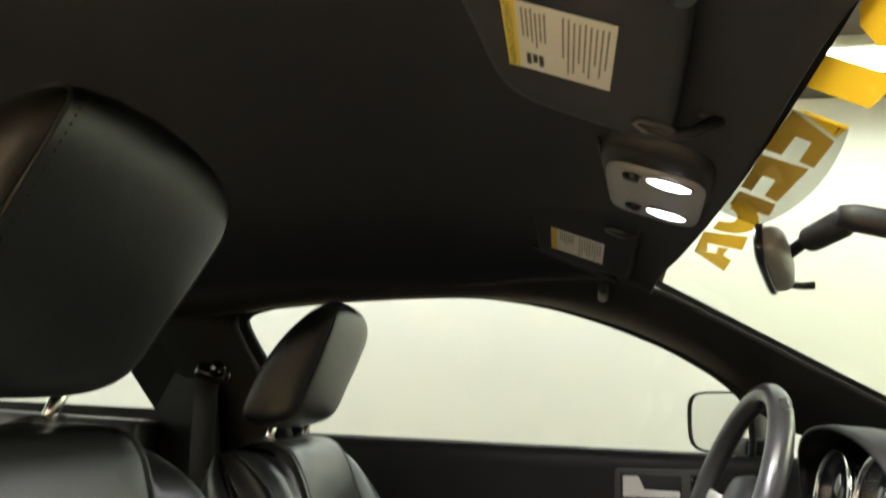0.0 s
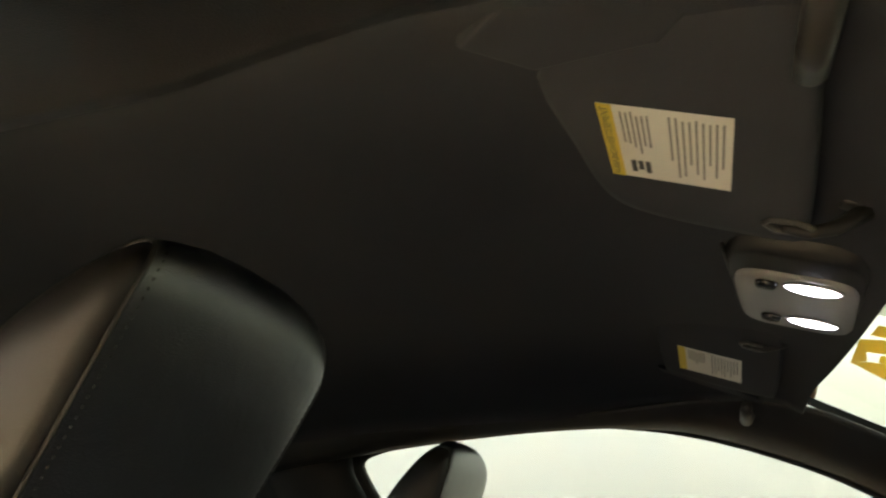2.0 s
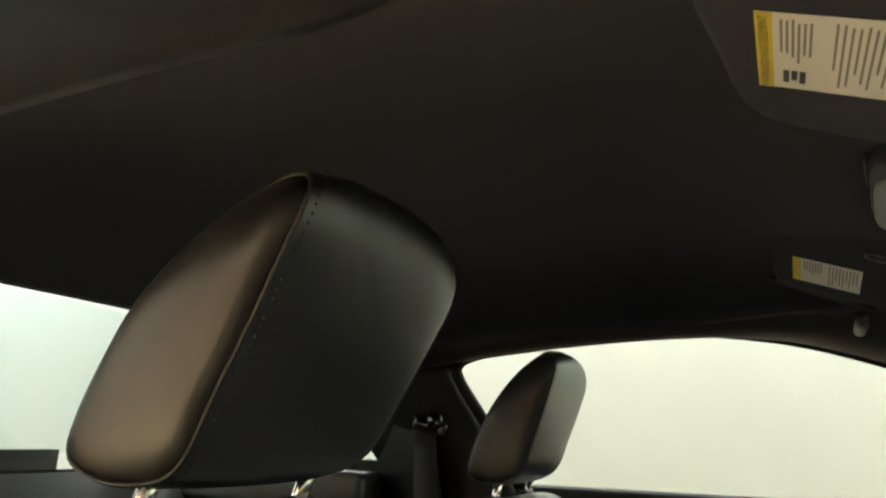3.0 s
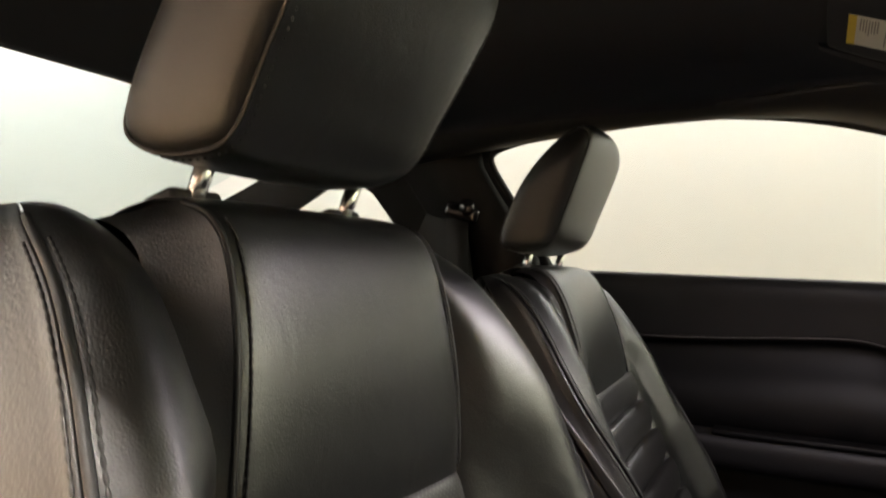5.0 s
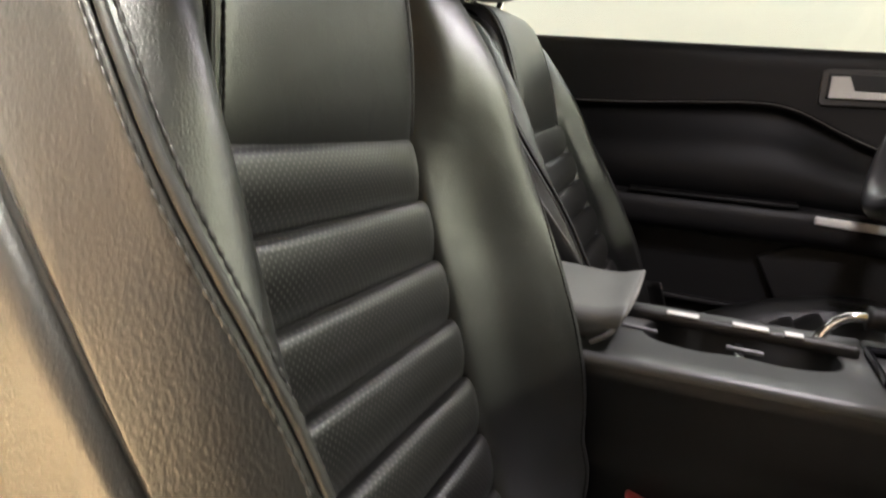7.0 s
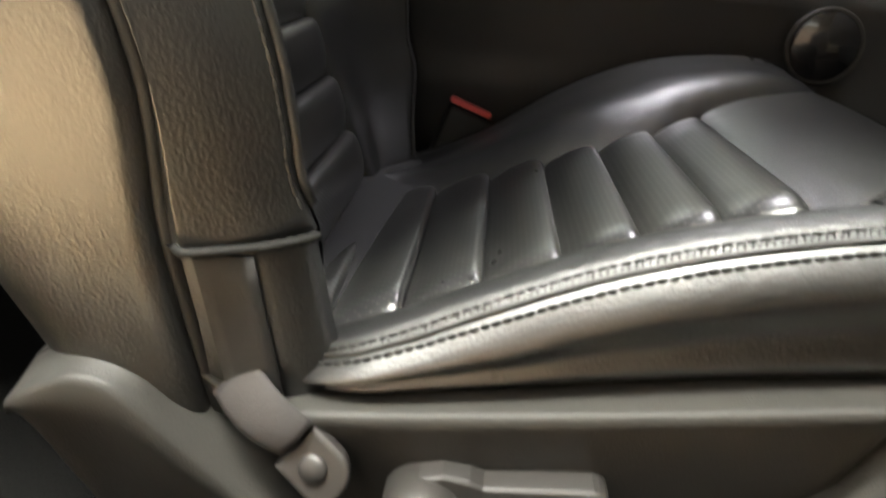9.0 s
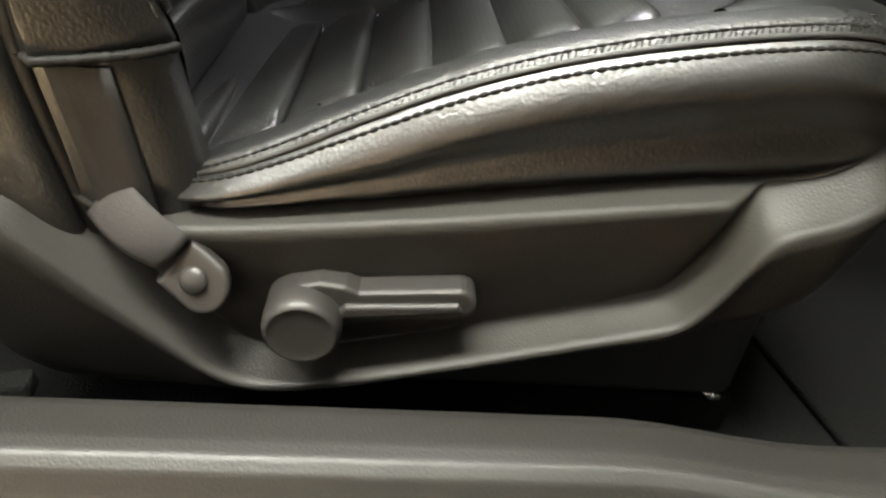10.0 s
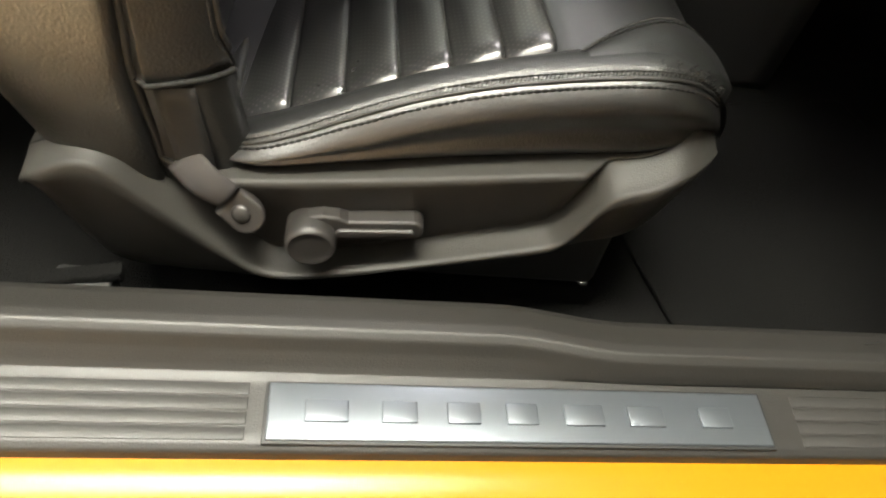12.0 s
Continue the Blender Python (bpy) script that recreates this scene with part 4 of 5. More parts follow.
        part("seam_folds", joined(folds), SEAM_LEATHER, base, "small folds drawn in by the seam")
        for k in (32, 37):
            row = [C(x, sect[x][k].x, sect[x][k].y) for x in X_ALL[2:-4]]
            part("stitching", beads(row, 0.0056, 0.0010 if k < 35 else 0.0015, 0.2), SEAM_LEATHER, base, "row of puckered stitches")
    # sewn corner piece that closes the outer bolster at the front
    IN_ = spline([(0.632, 0.172, 0.592), (0.655, 0.152, 0.596), (0.684, 0.130, 0.598), (0.713, 0.115, 0.598), (0.740, 0.110, 0.590), (0.762, 0.116, 0.573), (0.776, 0.128, 0.545)], 4)
    OUT_ = spline([(0.634, 0.196, 0.596), (0.662, 0.199, 0.599), (0.694, 0.199, 0.600), (0.724, 0.195, 0.597), (0.750, 0.185, 0.588), (0.768, 0.170, 0.571), (0.778, 0.150, 0.543)], 4)
    def corner(b, k):
        p = IN_[k].lerp(OUT_[k], min(1, max(0, b)))
        lift = 0.005 * math.sin(math.pi * b) if 0 <= b <= 1 else -0.03
        return V((p.x + dx - 0.004, yc + outer * p.y, p.z + dz - 0.007 + lift))
    part("corner_piece", grid(corner, [-1] + steps(0, 1, 12) + [2], list(range(len(IN_)))), LEATHER, base, "gathered leather corner piece")
    edge = [corner(0, k) for k in range(len(IN_))]
    part("piping", tube(edge, 0.0017, 6), PIPING, base)
    part("stitching", beads([corner(0.12, k) + V((0, 0, 0.0006)) for k in range(len(IN_))], 0.0052, 0.0010, 0.2), SEAM_LEATHER, base, "row of puckered stitches")
    part("seat_frame", rbox((0.40, 0.40, 0.13), 0.01, pose(0.51 + dx, yc, 0.405 + dz)), RUBBER, base, "black steel seat frame")

    # side shield on the doorway side: a low outer wall, a ledge that runs down and along it, and the panel set back above
    TOP_Z = [(0.207, 0.456), (0.212, 0.466), (0.225, 0.478), (0.247, 0.491), (0.272, 0.498), (0.290, 0.496), (0.312, 0.481), (0.336, 0.4665), (0.367, 0.470), (0.41, 0.474), (0.508, 0.4865), (0.609, 0.5015), (0.677, 0.512), (0.71, 0.521), (0.730, 0.533), (0.743, 0.543), (0.754, 0.542), (0.762, 0.537), (0.766, 0.529)]
    STEP_Z = [(0.207, 0.449), (0.211, 0.457), (0.220, 0.466), (0.235, 0.476), (0.252, 0.484), (0.268, 0.483), (0.282, 0.474), (0.300, 0.456), (0.322, 0.434), (0.348, 0.408), (0.376, 0.381), (0.399, 0.371), (0.437, 0.374), (0.515, 0.394), (0.584, 0.414), (0.624, 0.4255), (0.640, 0.433), (0.653, 0.452), (0.668, 0.484), (0.680, 0.4945), (0.703, 0.503), (0.726, 0.512), (0.745, 0.514), (0.759, 0.514), (0.766, 0.515)]
    BACK_Z = [(0.285, 0.498), (0.301, 0.474), (0.321, 0.454), (0.345, 0.430), (0.374, 0.398), (0.395, 0.380), (0.415, 0.376), (0.437, 0.378), (0.515, 0.398), (0.586, 0.420), (0.620, 0.431), (0.637, 0.441), (0.653, 0.474), (0.668, 0.509), (0.685, 0.52)]
    FOOT_Z = [(0.207, 0.438), (0.211, 0.430), (0.219, 0.417), (0.233, 0.389), (0.256, 0.346), (0.30, 0.334), (0.36, 0.337), (0.435, 0.347), (0.517, 0.365), (0.591, 0.386), (0.664, 0.403), (0.717, 0.420), (0.741, 0.440), (0.755, 0.468), (0.762, 0.487), (0.766, 0.500)]
    def shield(v, x):
        """v: 0 to 1 up the outer wall, to 2 over the ledge, to 3 up the panel, to 4 inward over the top."""
        zt, zs, zf = curve1(x, TOP_Z), curve1(x, STEP_Z), curve1(x, FOOT_Z)
        zs = min(zs, zt - 0.004)
        zb_ = min(max(curve1(x, BACK_Z), zs + 0.003) if 0.285 < x < 0.685 else zt, zt - 0.0005)
        bend = 0.045 * max(0, (x - 0.69) / 0.076) ** 2.2 + 0.02 * max(0, (0.235 - x) / 0.032) ** 2
        if v <= 1:
            u, z = 0.2385 - 0.010 * max(0, 1 - 4 * v) ** 2 - 0.030 * (1 - v) - 0.0035 * max(0, (v - 0.86) / 0.14) ** 2, zf + (zs - zf) * v
        elif v <= 2:
            t = v - 1
            u, z = 0.235 - 0.0290 * t**0.9, zs + (zb_ - zs) * (t**1.25)
        elif v <= 3:
            t = v - 2
            u, z = 0.2060 + 0.022 * t * min(1, (zt - zb_) / 0.05) - 0.002 * max(0, (t - 0.94) / 0.06) ** 2, zb_ + (zt - zb_) * t
        else:
            t = v - 3
            u, z = 0.2040 + 0.022 * min(1, (zt - zb_) / 0.05) - 0.034 * t, zt + 0.002 * t - 0.001 * t - 0.006 * max(0, t - 0.8)
        return V((x + dx, yc + outer * (u - bend), z + dz))
    SV = steps(0, 0.8, 10) + [0.86, 0.90, 0.93, 0.96, 0.98] + steps(1, 2, 10) + [2.04] + steps(2.1, 2.9, 10) + [2.93, 2.96, 2.98, 3.0] + steps(3.1, 4, 8)
    part("side_shield", grid(shield, SV, [0.207, 0.2075, 0.2085, 0.21, 0.212] + steps(0.2145, 0.757, 150) + [0.759, 0.761, 0.763, 0.7645, 0.7655, 0.766]), VALANCE, base, "charcoal grained plastic side shield", thick=0.003)
    yk = yc + outer * 0.206
    out_ = 90 if outer < 0 else -90
    # recliner knob and its lever
    handle = new("recline_lever")
    handle.parent = seat
    knob_at = Matrix.Translation((0.430 + dx, yk, 0.424 + dz)) @ pose(0, 0, 0, out_, 0, 0)
    part("knob", lathe([(0.0212, 0.0), (0.0214, 0.034), (0.0212, 0.038), (0.0205, 0.0415), (0.0190, 0.0438), (0.0178, 0.0444), (0.0174, 0.0442), (0.0100, 0.0440), (0.0, 0.0440)], knob_at, 48), LATCH, handle, "round taupe plastic knob")
    lev = [(0.425, 0.447), (0.430, 0.462), (0.446, 0.467), (0.462, 0.465), (0.470, 0.461), (0.50, 0.464), *[(0.530 + 0.0118 * math.cos(a), 0.455 + 0.0118 * math.sin(a)) for a in steps(1.45, -1.45, 9)], (0.50, 0.440), (0.462, 0.434), (0.44, 0.425)]
    lev_at = Matrix.Translation((dx + 0.046, yk + outer * 0.004, dz + 0.047)) @ Matrix.Diagonal((0.88, 1, 0.86, 1)) @ pose(0, 0, 0, 90, 0, 0)
    if outer > 0:
        lev_at = lev_at @ Matrix.Scale(-1, 4, (0, 0, 1))
    part("lever", prism(lev, 0.026, lev_at, 0.003, 3), LATCH, handle, "flat taupe plastic lever")
    part("lever_ridge", prism([(0.462, 0.4525), (0.50, 0.4555), (0.530, 0.458), (0.533, 0.453), (0.50, 0.4475), (0.452, 0.442)], 0.0295, lev_at, 0.002, 2), LATCH, handle)
    return seat


front_seat("front_seat", "black leather bucket seat beside the open doorway, upright", -0.345, 0.326, 0.512, 19.63, -1)
front_seat("front_seat", "black leather bucket seat behind the steering wheel, reclined", 0.372, 0.350, 0.513, 28.0, 1, 0.5)

# belt anchor on the passenger seat's shield
anchor = thing("belt_anchor", "taupe lap belt end bolted to the seat's side shield", "seat belt")
way = V((0.045, -0.018, -0.032)).normalized()
b0, b1 = V((0.327, -0.5600, 0.4810)), V((0.366, -0.581, 0.461))
nrm = V((0.10, -0.985, 0.12)).normalized()
acr = way.cross(nrm).normalized()
part("webbing", grid(lambda u, t: b0.lerp(b1, t) + acr * u * curve1(t, [(0, 0.0150), (0.4, 0.0150), (1, 0.0125)]) + nrm * (0.007 * math.sin(math.pi * t) - 0.004 * u * u), steps(-1, 1, 8), steps(0, 1, 10)), WEBBING, anchor, "taupe woven webbing", thick=0.0025)
frame_m = Matrix(((-acr.x, way.x, nrm.x, 0), (-acr.y, way.y, nrm.y, 0), (-acr.z, way.z, nrm.z, 0), (0, 0, 0, 1)))
tab = [(-0.022, -0.016), (0.022, -0.016), (0.0225, 0.006)] + [(0.0225 * math.cos(a), 0.010 + 0.020 * math.sin(a)) for a in steps(0.15, math.pi - 0.15, 10)] + [(-0.0225, 0.006)]
part("tongue", prism([(0.72 * a_, 0.74 * b_) for a_, b_ in tab], 0.010, Matrix.Translation(V((0.372, -0.572, 0.447))) @ frame_m, 0.003, 3), LATCH, anchor, "taupe plastic tongue cover")
part("bolt", lathe([(0.0078, 0.0), (0.0078, 0.002), (0.006, 0.004), (0.0, 0.0046)], Matrix.Translation(V((0.372, -0.572, 0.447)) + nrm * 0.009 + way * 0.002) @ frame_m, 24), LATCH, anchor)

# belt buckle between seat and console
buckle = thing("belt_buckle", "black belt buckle with a red release button beside the console", "buckle")
part("housing", rbox((0.056, 0.026, 0.10), 0.006, pose(0.412, -0.103, 0.461, 0, 21, 6)), RUBBER, buckle, "black housing")
part("release_button", rbox((0.047, 0.011, 0.007), 0.0025, pose(0.4255, -0.1045, 0.5145, 0, 21.6, 6.6)), RED, buckle, "red release button")
# seat runner seen behind the shield
runner = thing("seat_runner", "dark steel seat runner end behind the side shield", "seat rail")
part("runner_end", rbox((0.075, 0.016, 0.012), 0.003, pose(0.232, -0.575, 0.348, 0, -6, 8)), CARPET, runner)
part("runner_foot", rbox((0.05, 0.03, 0.05), 0.004, pose(0.235, -0.575, 0.322)), RUBBER, runner)
# carpeted hump; a chrome bolt stands in for its bright streak
rail = thing("carpet_hump", "black carpeted hump on the car floor", "seat rail")
part("hump_block", rbox((0.16, 0.045, 0.03), 0.004, pose(0.64, -0.515, 0.318, 0, 3, 0)), CARPET, rail)
part("bolt", lathe([(0.008, 0), (0.008, 0.006), (0, 0.007)], pose(0.706, -0.527, 0.326, 20, 0, 0), 6), CHROME, rail)


# ---------------------------------------------------------------- roof fittings
VN = V((0.33, 0, 0.944))


def visor_z(x):
    return 1.344 - 0.35 * (x - 0.46)


VISOR_OUT = [(0.4245, -0.358), (0.434, -0.275), (0.442, -0.220), (0.456, -0.186), (0.485, -0.172), (0.53, -0.167), (0.573, -0.168), (0.586, -0.182), (0.583, -0.26), (0.574, -0.37), (0.563, -0.435), (0.535, -0.470), (0.495, -0.452), (0.455, -0.41)]


VISOR_FAR = [(0.458, -0.165), (0.456, -0.25), (0.458, -0.345), (0.468, -0.362), (0.53, -0.370), (0.59, -0.365), (0.602, -0.35), (0.604, -0.25), (0.600, -0.165), (0.588, -0.150), (0.53, -0.147), (0.47, -0.150)]


def visor(label, flip, label_box, text):
    ob = thing("sun_visor", label, "sun visor", "sun visors")
    out = spline([(x, y, 0) for x, y in (VISOR_FAR if flip else VISOR_OUT)], 3, True)
    def P(x, y, off=0.0):
        yy = 0.02 - y if flip else y
        return V((x, yy, visor_z(x) + (0.016 - 0.20 * (yy - 0.24) if flip else 0.0))) - VN * off
    cx, cy = (0.53, -0.255) if flip else (0.515, -0.31)
    def ring(k, off):
        return [P(cx + (p.x - cx) * k, cy + (p.y - cy) * k, off) for p in out]
    part("pad", loft([ring(0.97, -0.017), ring(0.995, -0.012), ring(1.0, -0.006), ring(0.992, -0.001), ring(0.975, 0.001), ring(0.9, 0.0022), ring(0.5, 0.0025), ring(0.05, 0.0025)], True, True), VISOR, ob, "black vinyl pad")
    x0, x1, y0, y1 = label_box
    def card(a0, a1, b0, b1, off):
        b = bmesh.new()
        c = [b.verts.new(P(x0 + (x1 - x0) * a, y0 + (y1 - y0) * c_, off)) for a, c_ in ((a0, b0), (a1, b0), (a1, b1), (a0, b1))]
        b.faces.new(c)
        return b
    sticker = part("label", card(0, 1, 0, 1, 0.0034), LABEL_WHITE, ob, "white printed warning label")
    part("header", card(0.0, 0.12, 0, 1, 0.0038), LABEL_YELLOW, sticker, "yellow warning strip")
    # unreadable lines of print
    rnd = random.Random(4)
    lines = []
    for col0, col1, count in ((0.16, 0.44, 7), (0.52, 0.96, 9)):
        for i in range(count):
            c = col0 + (col1 - col0) * (i + 0.5) / count
            if not flip and col0 < 0.2 and i > 5:
                continue
            top = 0.06 + 0.05 * rnd.random()
            end = 0.62 + 0.3 * rnd.random() if col0 > 0.5 else 0.45 + 0.2 * rnd.random()
            lines.append(card(c - 0.010, c + 0.008, top, end, 0.0038))
    part("small_print", joined(lines), INK_GREY, sticker, "grey bars of small print")
    if text:
        for k in range(3):
            part("pictogram", card(0.19 + 0.06 * k, 0.235 + 0.06 * k, 0.72, 0.90 - 0.04 * (k == 1), 0.0038), INK, sticker)
        words = bpy.data.curves.new("words", "FONT")
        words.body, words.size, words.align_x, words.align_y = "WARNING/AVERTISSEMENT", 0.0072, "CENTER", "CENTER"
        tmp = new("words", words)
        me = bpy.data.meshes.new_from_object(tmp.evaluated_get(bpy.context.evaluated_depsgraph_get()))
        bpy.data.objects.remove(tmp)
        me.materials.clear()
        me.materials.append(INK)
        wo = new("heading", me)
        ax = V((0, 1 if not flip else -1, 0)) * -1
        slope = V((1, 0, -0.35)).normalized()
        c = P(x0 + (x1 - x0) * 0.06, (y0 + y1) / 2, 0.0042)
        wo.matrix_world = Matrix(((ax.x, -slope.x, -VN.x, c.x), (ax.y, -slope.y, -VN.y, c.y), (ax.z, -slope.z, -VN.z, c.z), (0, 0, 0, 1)))
        wo.parent = sticker
        tagged(wo, "printed heading")
    # inboard clip and outboard pivot
    sg = -1 if flip else 1
    part("clip", joined([tube([P(0.570, -0.203, 0.003), P(0.586, -0.201, 0.004), P(0.602, -0.199, -0.004), P(0.618, -0.197, -0.022)], [0.005, 0.005, 0.0055, 0.007], 10), rbox((0.036, 0.014, 0.009), 0.003, Matrix.Translation(P(0.618, -0.197, -0.026)) @ pose(0, 0, 0, 0, 19, 8 * sg))]), TRIM, ob, "black plastic retaining clip")
    part("clip_recess", tube([P(0.558, -0.203, 0.003), P(0.566, -0.196, 0.004), P(0.582, -0.198, 0.004), P(0.588, -0.207, 0.003), P(0.578, -0.213, 0.003), P(0.562, -0.211, 0.003)], 0.0026, 6, closed=True), CONSOLE, ob, "raised rim of the clip recess")
    part("pivot_rod", tube([P(0.568, -0.398, 0.006), P(0.568, -0.42, 0.008), P(0.568, -0.46, 0.006), P(0.570, -0.478, -0.02)], [0.008, 0.0085, 0.009, 0.010], 12), LATCH, ob, "dark grey pivot rod")
    return ob


visor("black vinyl sun visor with a large warning label, folded up", False, (0.459, 0.536, -0.343, -0.247), True)
visor("black vinyl sun visor with a small white label, folded up", True, (0.482, 0.560, -0.256, -0.330), False)
part("pocket_pad", prism([(0.448, 0.40), (0.452, 0.488), (0.47, 0.50), (0.60, 0.49), (0.585, 0.44), (0.56, 0.42)], 0.012, Matrix(((1, 0, 0, 0), (0, 1, 0, 0), (-0.35, 0, 1, 1.497), (0, 0, 0, 1))), 0.003), HEADLINER, bpy.data.objects["sun_visor.001"], "dark pocket behind the visor")

dome = thing("map_light", "grey roof console with two lit oval map lights", "roof light")
dome_at = Matrix.Translation((0.600, 0.008, 1.317)) @ pose(0, 0, 0, 0, 19, -6)
body_out = [V((0.060 * math.copysign(abs(math.cos(a)) ** 0.45, math.cos(a)), 0.096 * math.copysign(abs(math.sin(a)) ** 0.35, math.sin(a)), 0)) for a in steps(0, math.tau * 47 / 48, 47)]
def dring(k, z, sx=0.0, sy=0.0):
    return [dome_at @ V((p.x * k + sx, p.y * k + sy, z)) for p in body_out]
def hring_(k, z):
    return [dome_at @ V((p.x * k, (p.y * 1.16 - 0.016) * k, z)) for p in body_out]
part("housing", loft([hring_(1.0, 0.036), hring_(1.0, 0.02), hring_(0.985, 0.004), hring_(0.94, -0.004), hring_(0.90, -0.006)], True, True), TRIM, dome, "black roof console housing")
part("bezel", loft([dring(0.88, -0.004, 0, 0.008), dring(0.875, -0.009, 0, 0.008), dring(0.85, -0.0115, 0, 0.008), dring(0.5, -0.0125), dring(0.05, -0.0125)], False, True), LAMP_GREY, dome, "grey plastic lamp bezel")
for k in range(4):
    part("vent_line", tube([dome_at @ V((-0.0605, y, 0.022 - 0.006 * k)) for y in steps(-0.10, 0.10, 8)], 0.0018, 6), TRIM, dome)
for sgn in (-1, 1):
    y = 0.055 * sgn - 0.006
    part("lens", lathe([(0.001, 0.004), (0.6, 0.0035), (0.92, 0.002), (1.0, 0.0)], dome_at @ pose(0.016, y, -0.0125, 180, 0, 0) @ Matrix.Diagonal((0.023, 0.0135, 1, 1)), 36), LENS, dome, "glowing oval lens")
    part("lens_rim", tube([dome_at @ V((0.016 + 0.024 * math.cos(a), y + 0.0145 * math.sin(a), -0.013)) for a in steps(0, math.tau * 31 / 32, 31)], 0.0016, 6, closed=True), LAMP_GREY, dome)
    part("switch", lathe([(0.0, 0.006), (0.8, 0.0055), (1.0, 0.002), (1.0, 0.0)], dome_at @ pose(-0.022, y, -0.0125, 180, 0, 0) @ Matrix.Diagonal((0.010, 0.008, 1, 1)), 24), BLACK_GLOSS, dome, "black push switch")

# interior mirror on its jointed arm
mirror = thing("interior_mirror", "black interior mirror on a jointed arm at the windscreen", "mirror")
c0, c1 = V((0.661, -0.150, 1.243)), V((0.747, 0.080, 1.212))
mc = (c0 + c1) / 2 + V((0.006, 0, 0))
along = (c1 - c0).normalized()
face = along.cross(V((0, 0, 1))).normalized()
face = face if face.x > 0 else -face
up_ = face.cross(along)
up_ = up_ if up_.z > 0 else -up_
mm = Matrix(((along.x, up_.x, face.x, mc.x), (along.y, up_.y, face.y, mc.y), (along.z, up_.z, face.z, mc.z), (0, 0, 0, 1)))
def mring(k, z, bow=0.0):
    return [mm @ V((0.067 * k * math.copysign(abs(math.cos(a)) ** 0.5, math.cos(a)), 0.0185 * k * math.copysign(abs(math.sin(a)) ** 0.6, math.sin(a)), z)) for a in steps(0, math.tau * 39 / 40, 39)]
# the shell's grey stands for windscreen light falling on its back
part("housing", loft([mring(0.97, -0.012), mring(1.0, -0.010), mring(1.0, 0.0), mring(0.94, 0.005), mring(0.78, 0.009), mring(0.4, 0.0115), mring(0.05, 0.012)], False, True), LAMP_GREY, mirror, "mirror shell, greyed for the light from the windscreen")
part("rim", tube(mring(0.985, -0.011), 0.0045, 6, closed=True), BLACK_GLOSS, mirror, "black front rim")
part("mirror_pane", loft([mring(0.965, -0.011), mring(0.05, -0.0112)], False, True), MIRROR, mirror, "silvered pane")
j0, j1, j2 = V((0.726, -0.055, 1.240)), V((0.742, -0.138, 1.243)), V((0.766, -0.143, 1.236))
part("arm", tube([mc, j0, j0.lerp(j1, 0.15), j0.lerp(j1, 0.2), j0.lerp(j1, 0.8), j0.lerp(j1, 0.86), j1], [0.006, 0.006, 0.007, 0.0125, 0.0125, 0.007, 0.006], 14), TRIM, mirror, "black jointed arm")
part("mount", tube([j1 - V((0.012, 0, -0.002)), j1, j2, j2 + V((0.02, 0, -0.006))], [0.009, 0.012, 0.012, 0.010], 14), TRIM, mirror, "black foot on the glass")
part("lever", tube([mm @ V((0.050, -0.010, 0.002)), mm @ V((0.055, -0.011, 0.016)), mm @ V((0.057, -0.010, 0.027))], [0.004, 0.004, 0.0045], 8), BLACK_GLOSS, mirror, "black dip lever")

# ---------------------------------------------------------------- far door
door = thing("driver_door", "closed black door panel with armrest and clear window", "car door")
def dy(z):
    return curve1(z, [(0.30, 0.735), (0.50, 0.728), (0.60, 0.722), (0.66, 0.716), (0.75, 0.712), (0.88, 0.708), (0.95, 0.702), (0.985, 0.700), (0.998, 0.706), (1.005, 0.718), (1.006, 0.745)])
SEAM = [(-0.13, 0.872), (0.10, 0.880), (0.27, 0.886), (0.42, 0.897), (0.52, 0.901), (0.575, 0.890), (0.64, 0.862), (0.72, 0.832), (0.85, 0.80), (1.05, 0.77)]
zs = steps(0.30, 0.97, 20) + [0.98, 0.988, 0.994, 0.999, 1.003, 1.0055, 1.006]
part("panel", grid(lambda x, z: (x, dy(z) + (0.024 if 0.712 < z < curve1(x, SEAM) - 0.001 and x < 1.05 else 0), z), steps(-0.13, 1.42, 90), steps(0.30, 0.70, 12) + steps(0.711, 0.97, 90) + zs[-7:]), TRIM, door, "black grained upper and lower panel", thick=0.004)
def insert(t, x):
    """Padded insert: sunk below the upper panel's sewn edge, swelling towards the armrest."""
    zt, zb_ = curve1(x, SEAM), 0.716
    z = zt + (zb_ - zt) * t
    y = dy(z) + curve1(t, [(0, 0.002), (0.03, 0.010), (0.10, 0.014), (0.25, 0.004), (0.45, -0.016), (0.65, -0.027), (0.85, -0.026), (1, -0.010)])
    return (x, y, z)
part("insert", grid(insert, [0, 0.01, 0.03] + steps(0.06, 1, 26), steps(-0.13, 1.05, 60)), TRIM_SOFT, door, "padded soft vinyl insert")
part("upper_edge", tube([(x, dy(curve1(x, SEAM)) - 0.001, curve1(x, SEAM) + 0.003) for x in steps(-0.13, 1.05, 70)], 0.0055, 8), TRIM_SOFT, door, "rolled lower edge of the upper panel")
part("piping", beads([(x, dy(curve1(x, SEAM)) - 0.0062, curve1(x, SEAM) + 0.004) for x in steps(-0.13, 1.05, 70)], 0.008, 0.0013, 0.3), SEAL, door, "pale sewn seam over the insert")
arm_prof = [(0.712, 0.722), (0.690, 0.724), (0.660, 0.722), (0.648, 0.712), (0.646, 0.695), (0.652, 0.672), (0.672, 0.655), (0.712, 0.648)]
arm_ring = spline([(y, z, 0) for y, z in arm_prof], 4)
def arm_z(x):
    return 0.004 * (x - 0.3) - 0.03 * max(0, (x - 0.62) / 0.3) ** 2
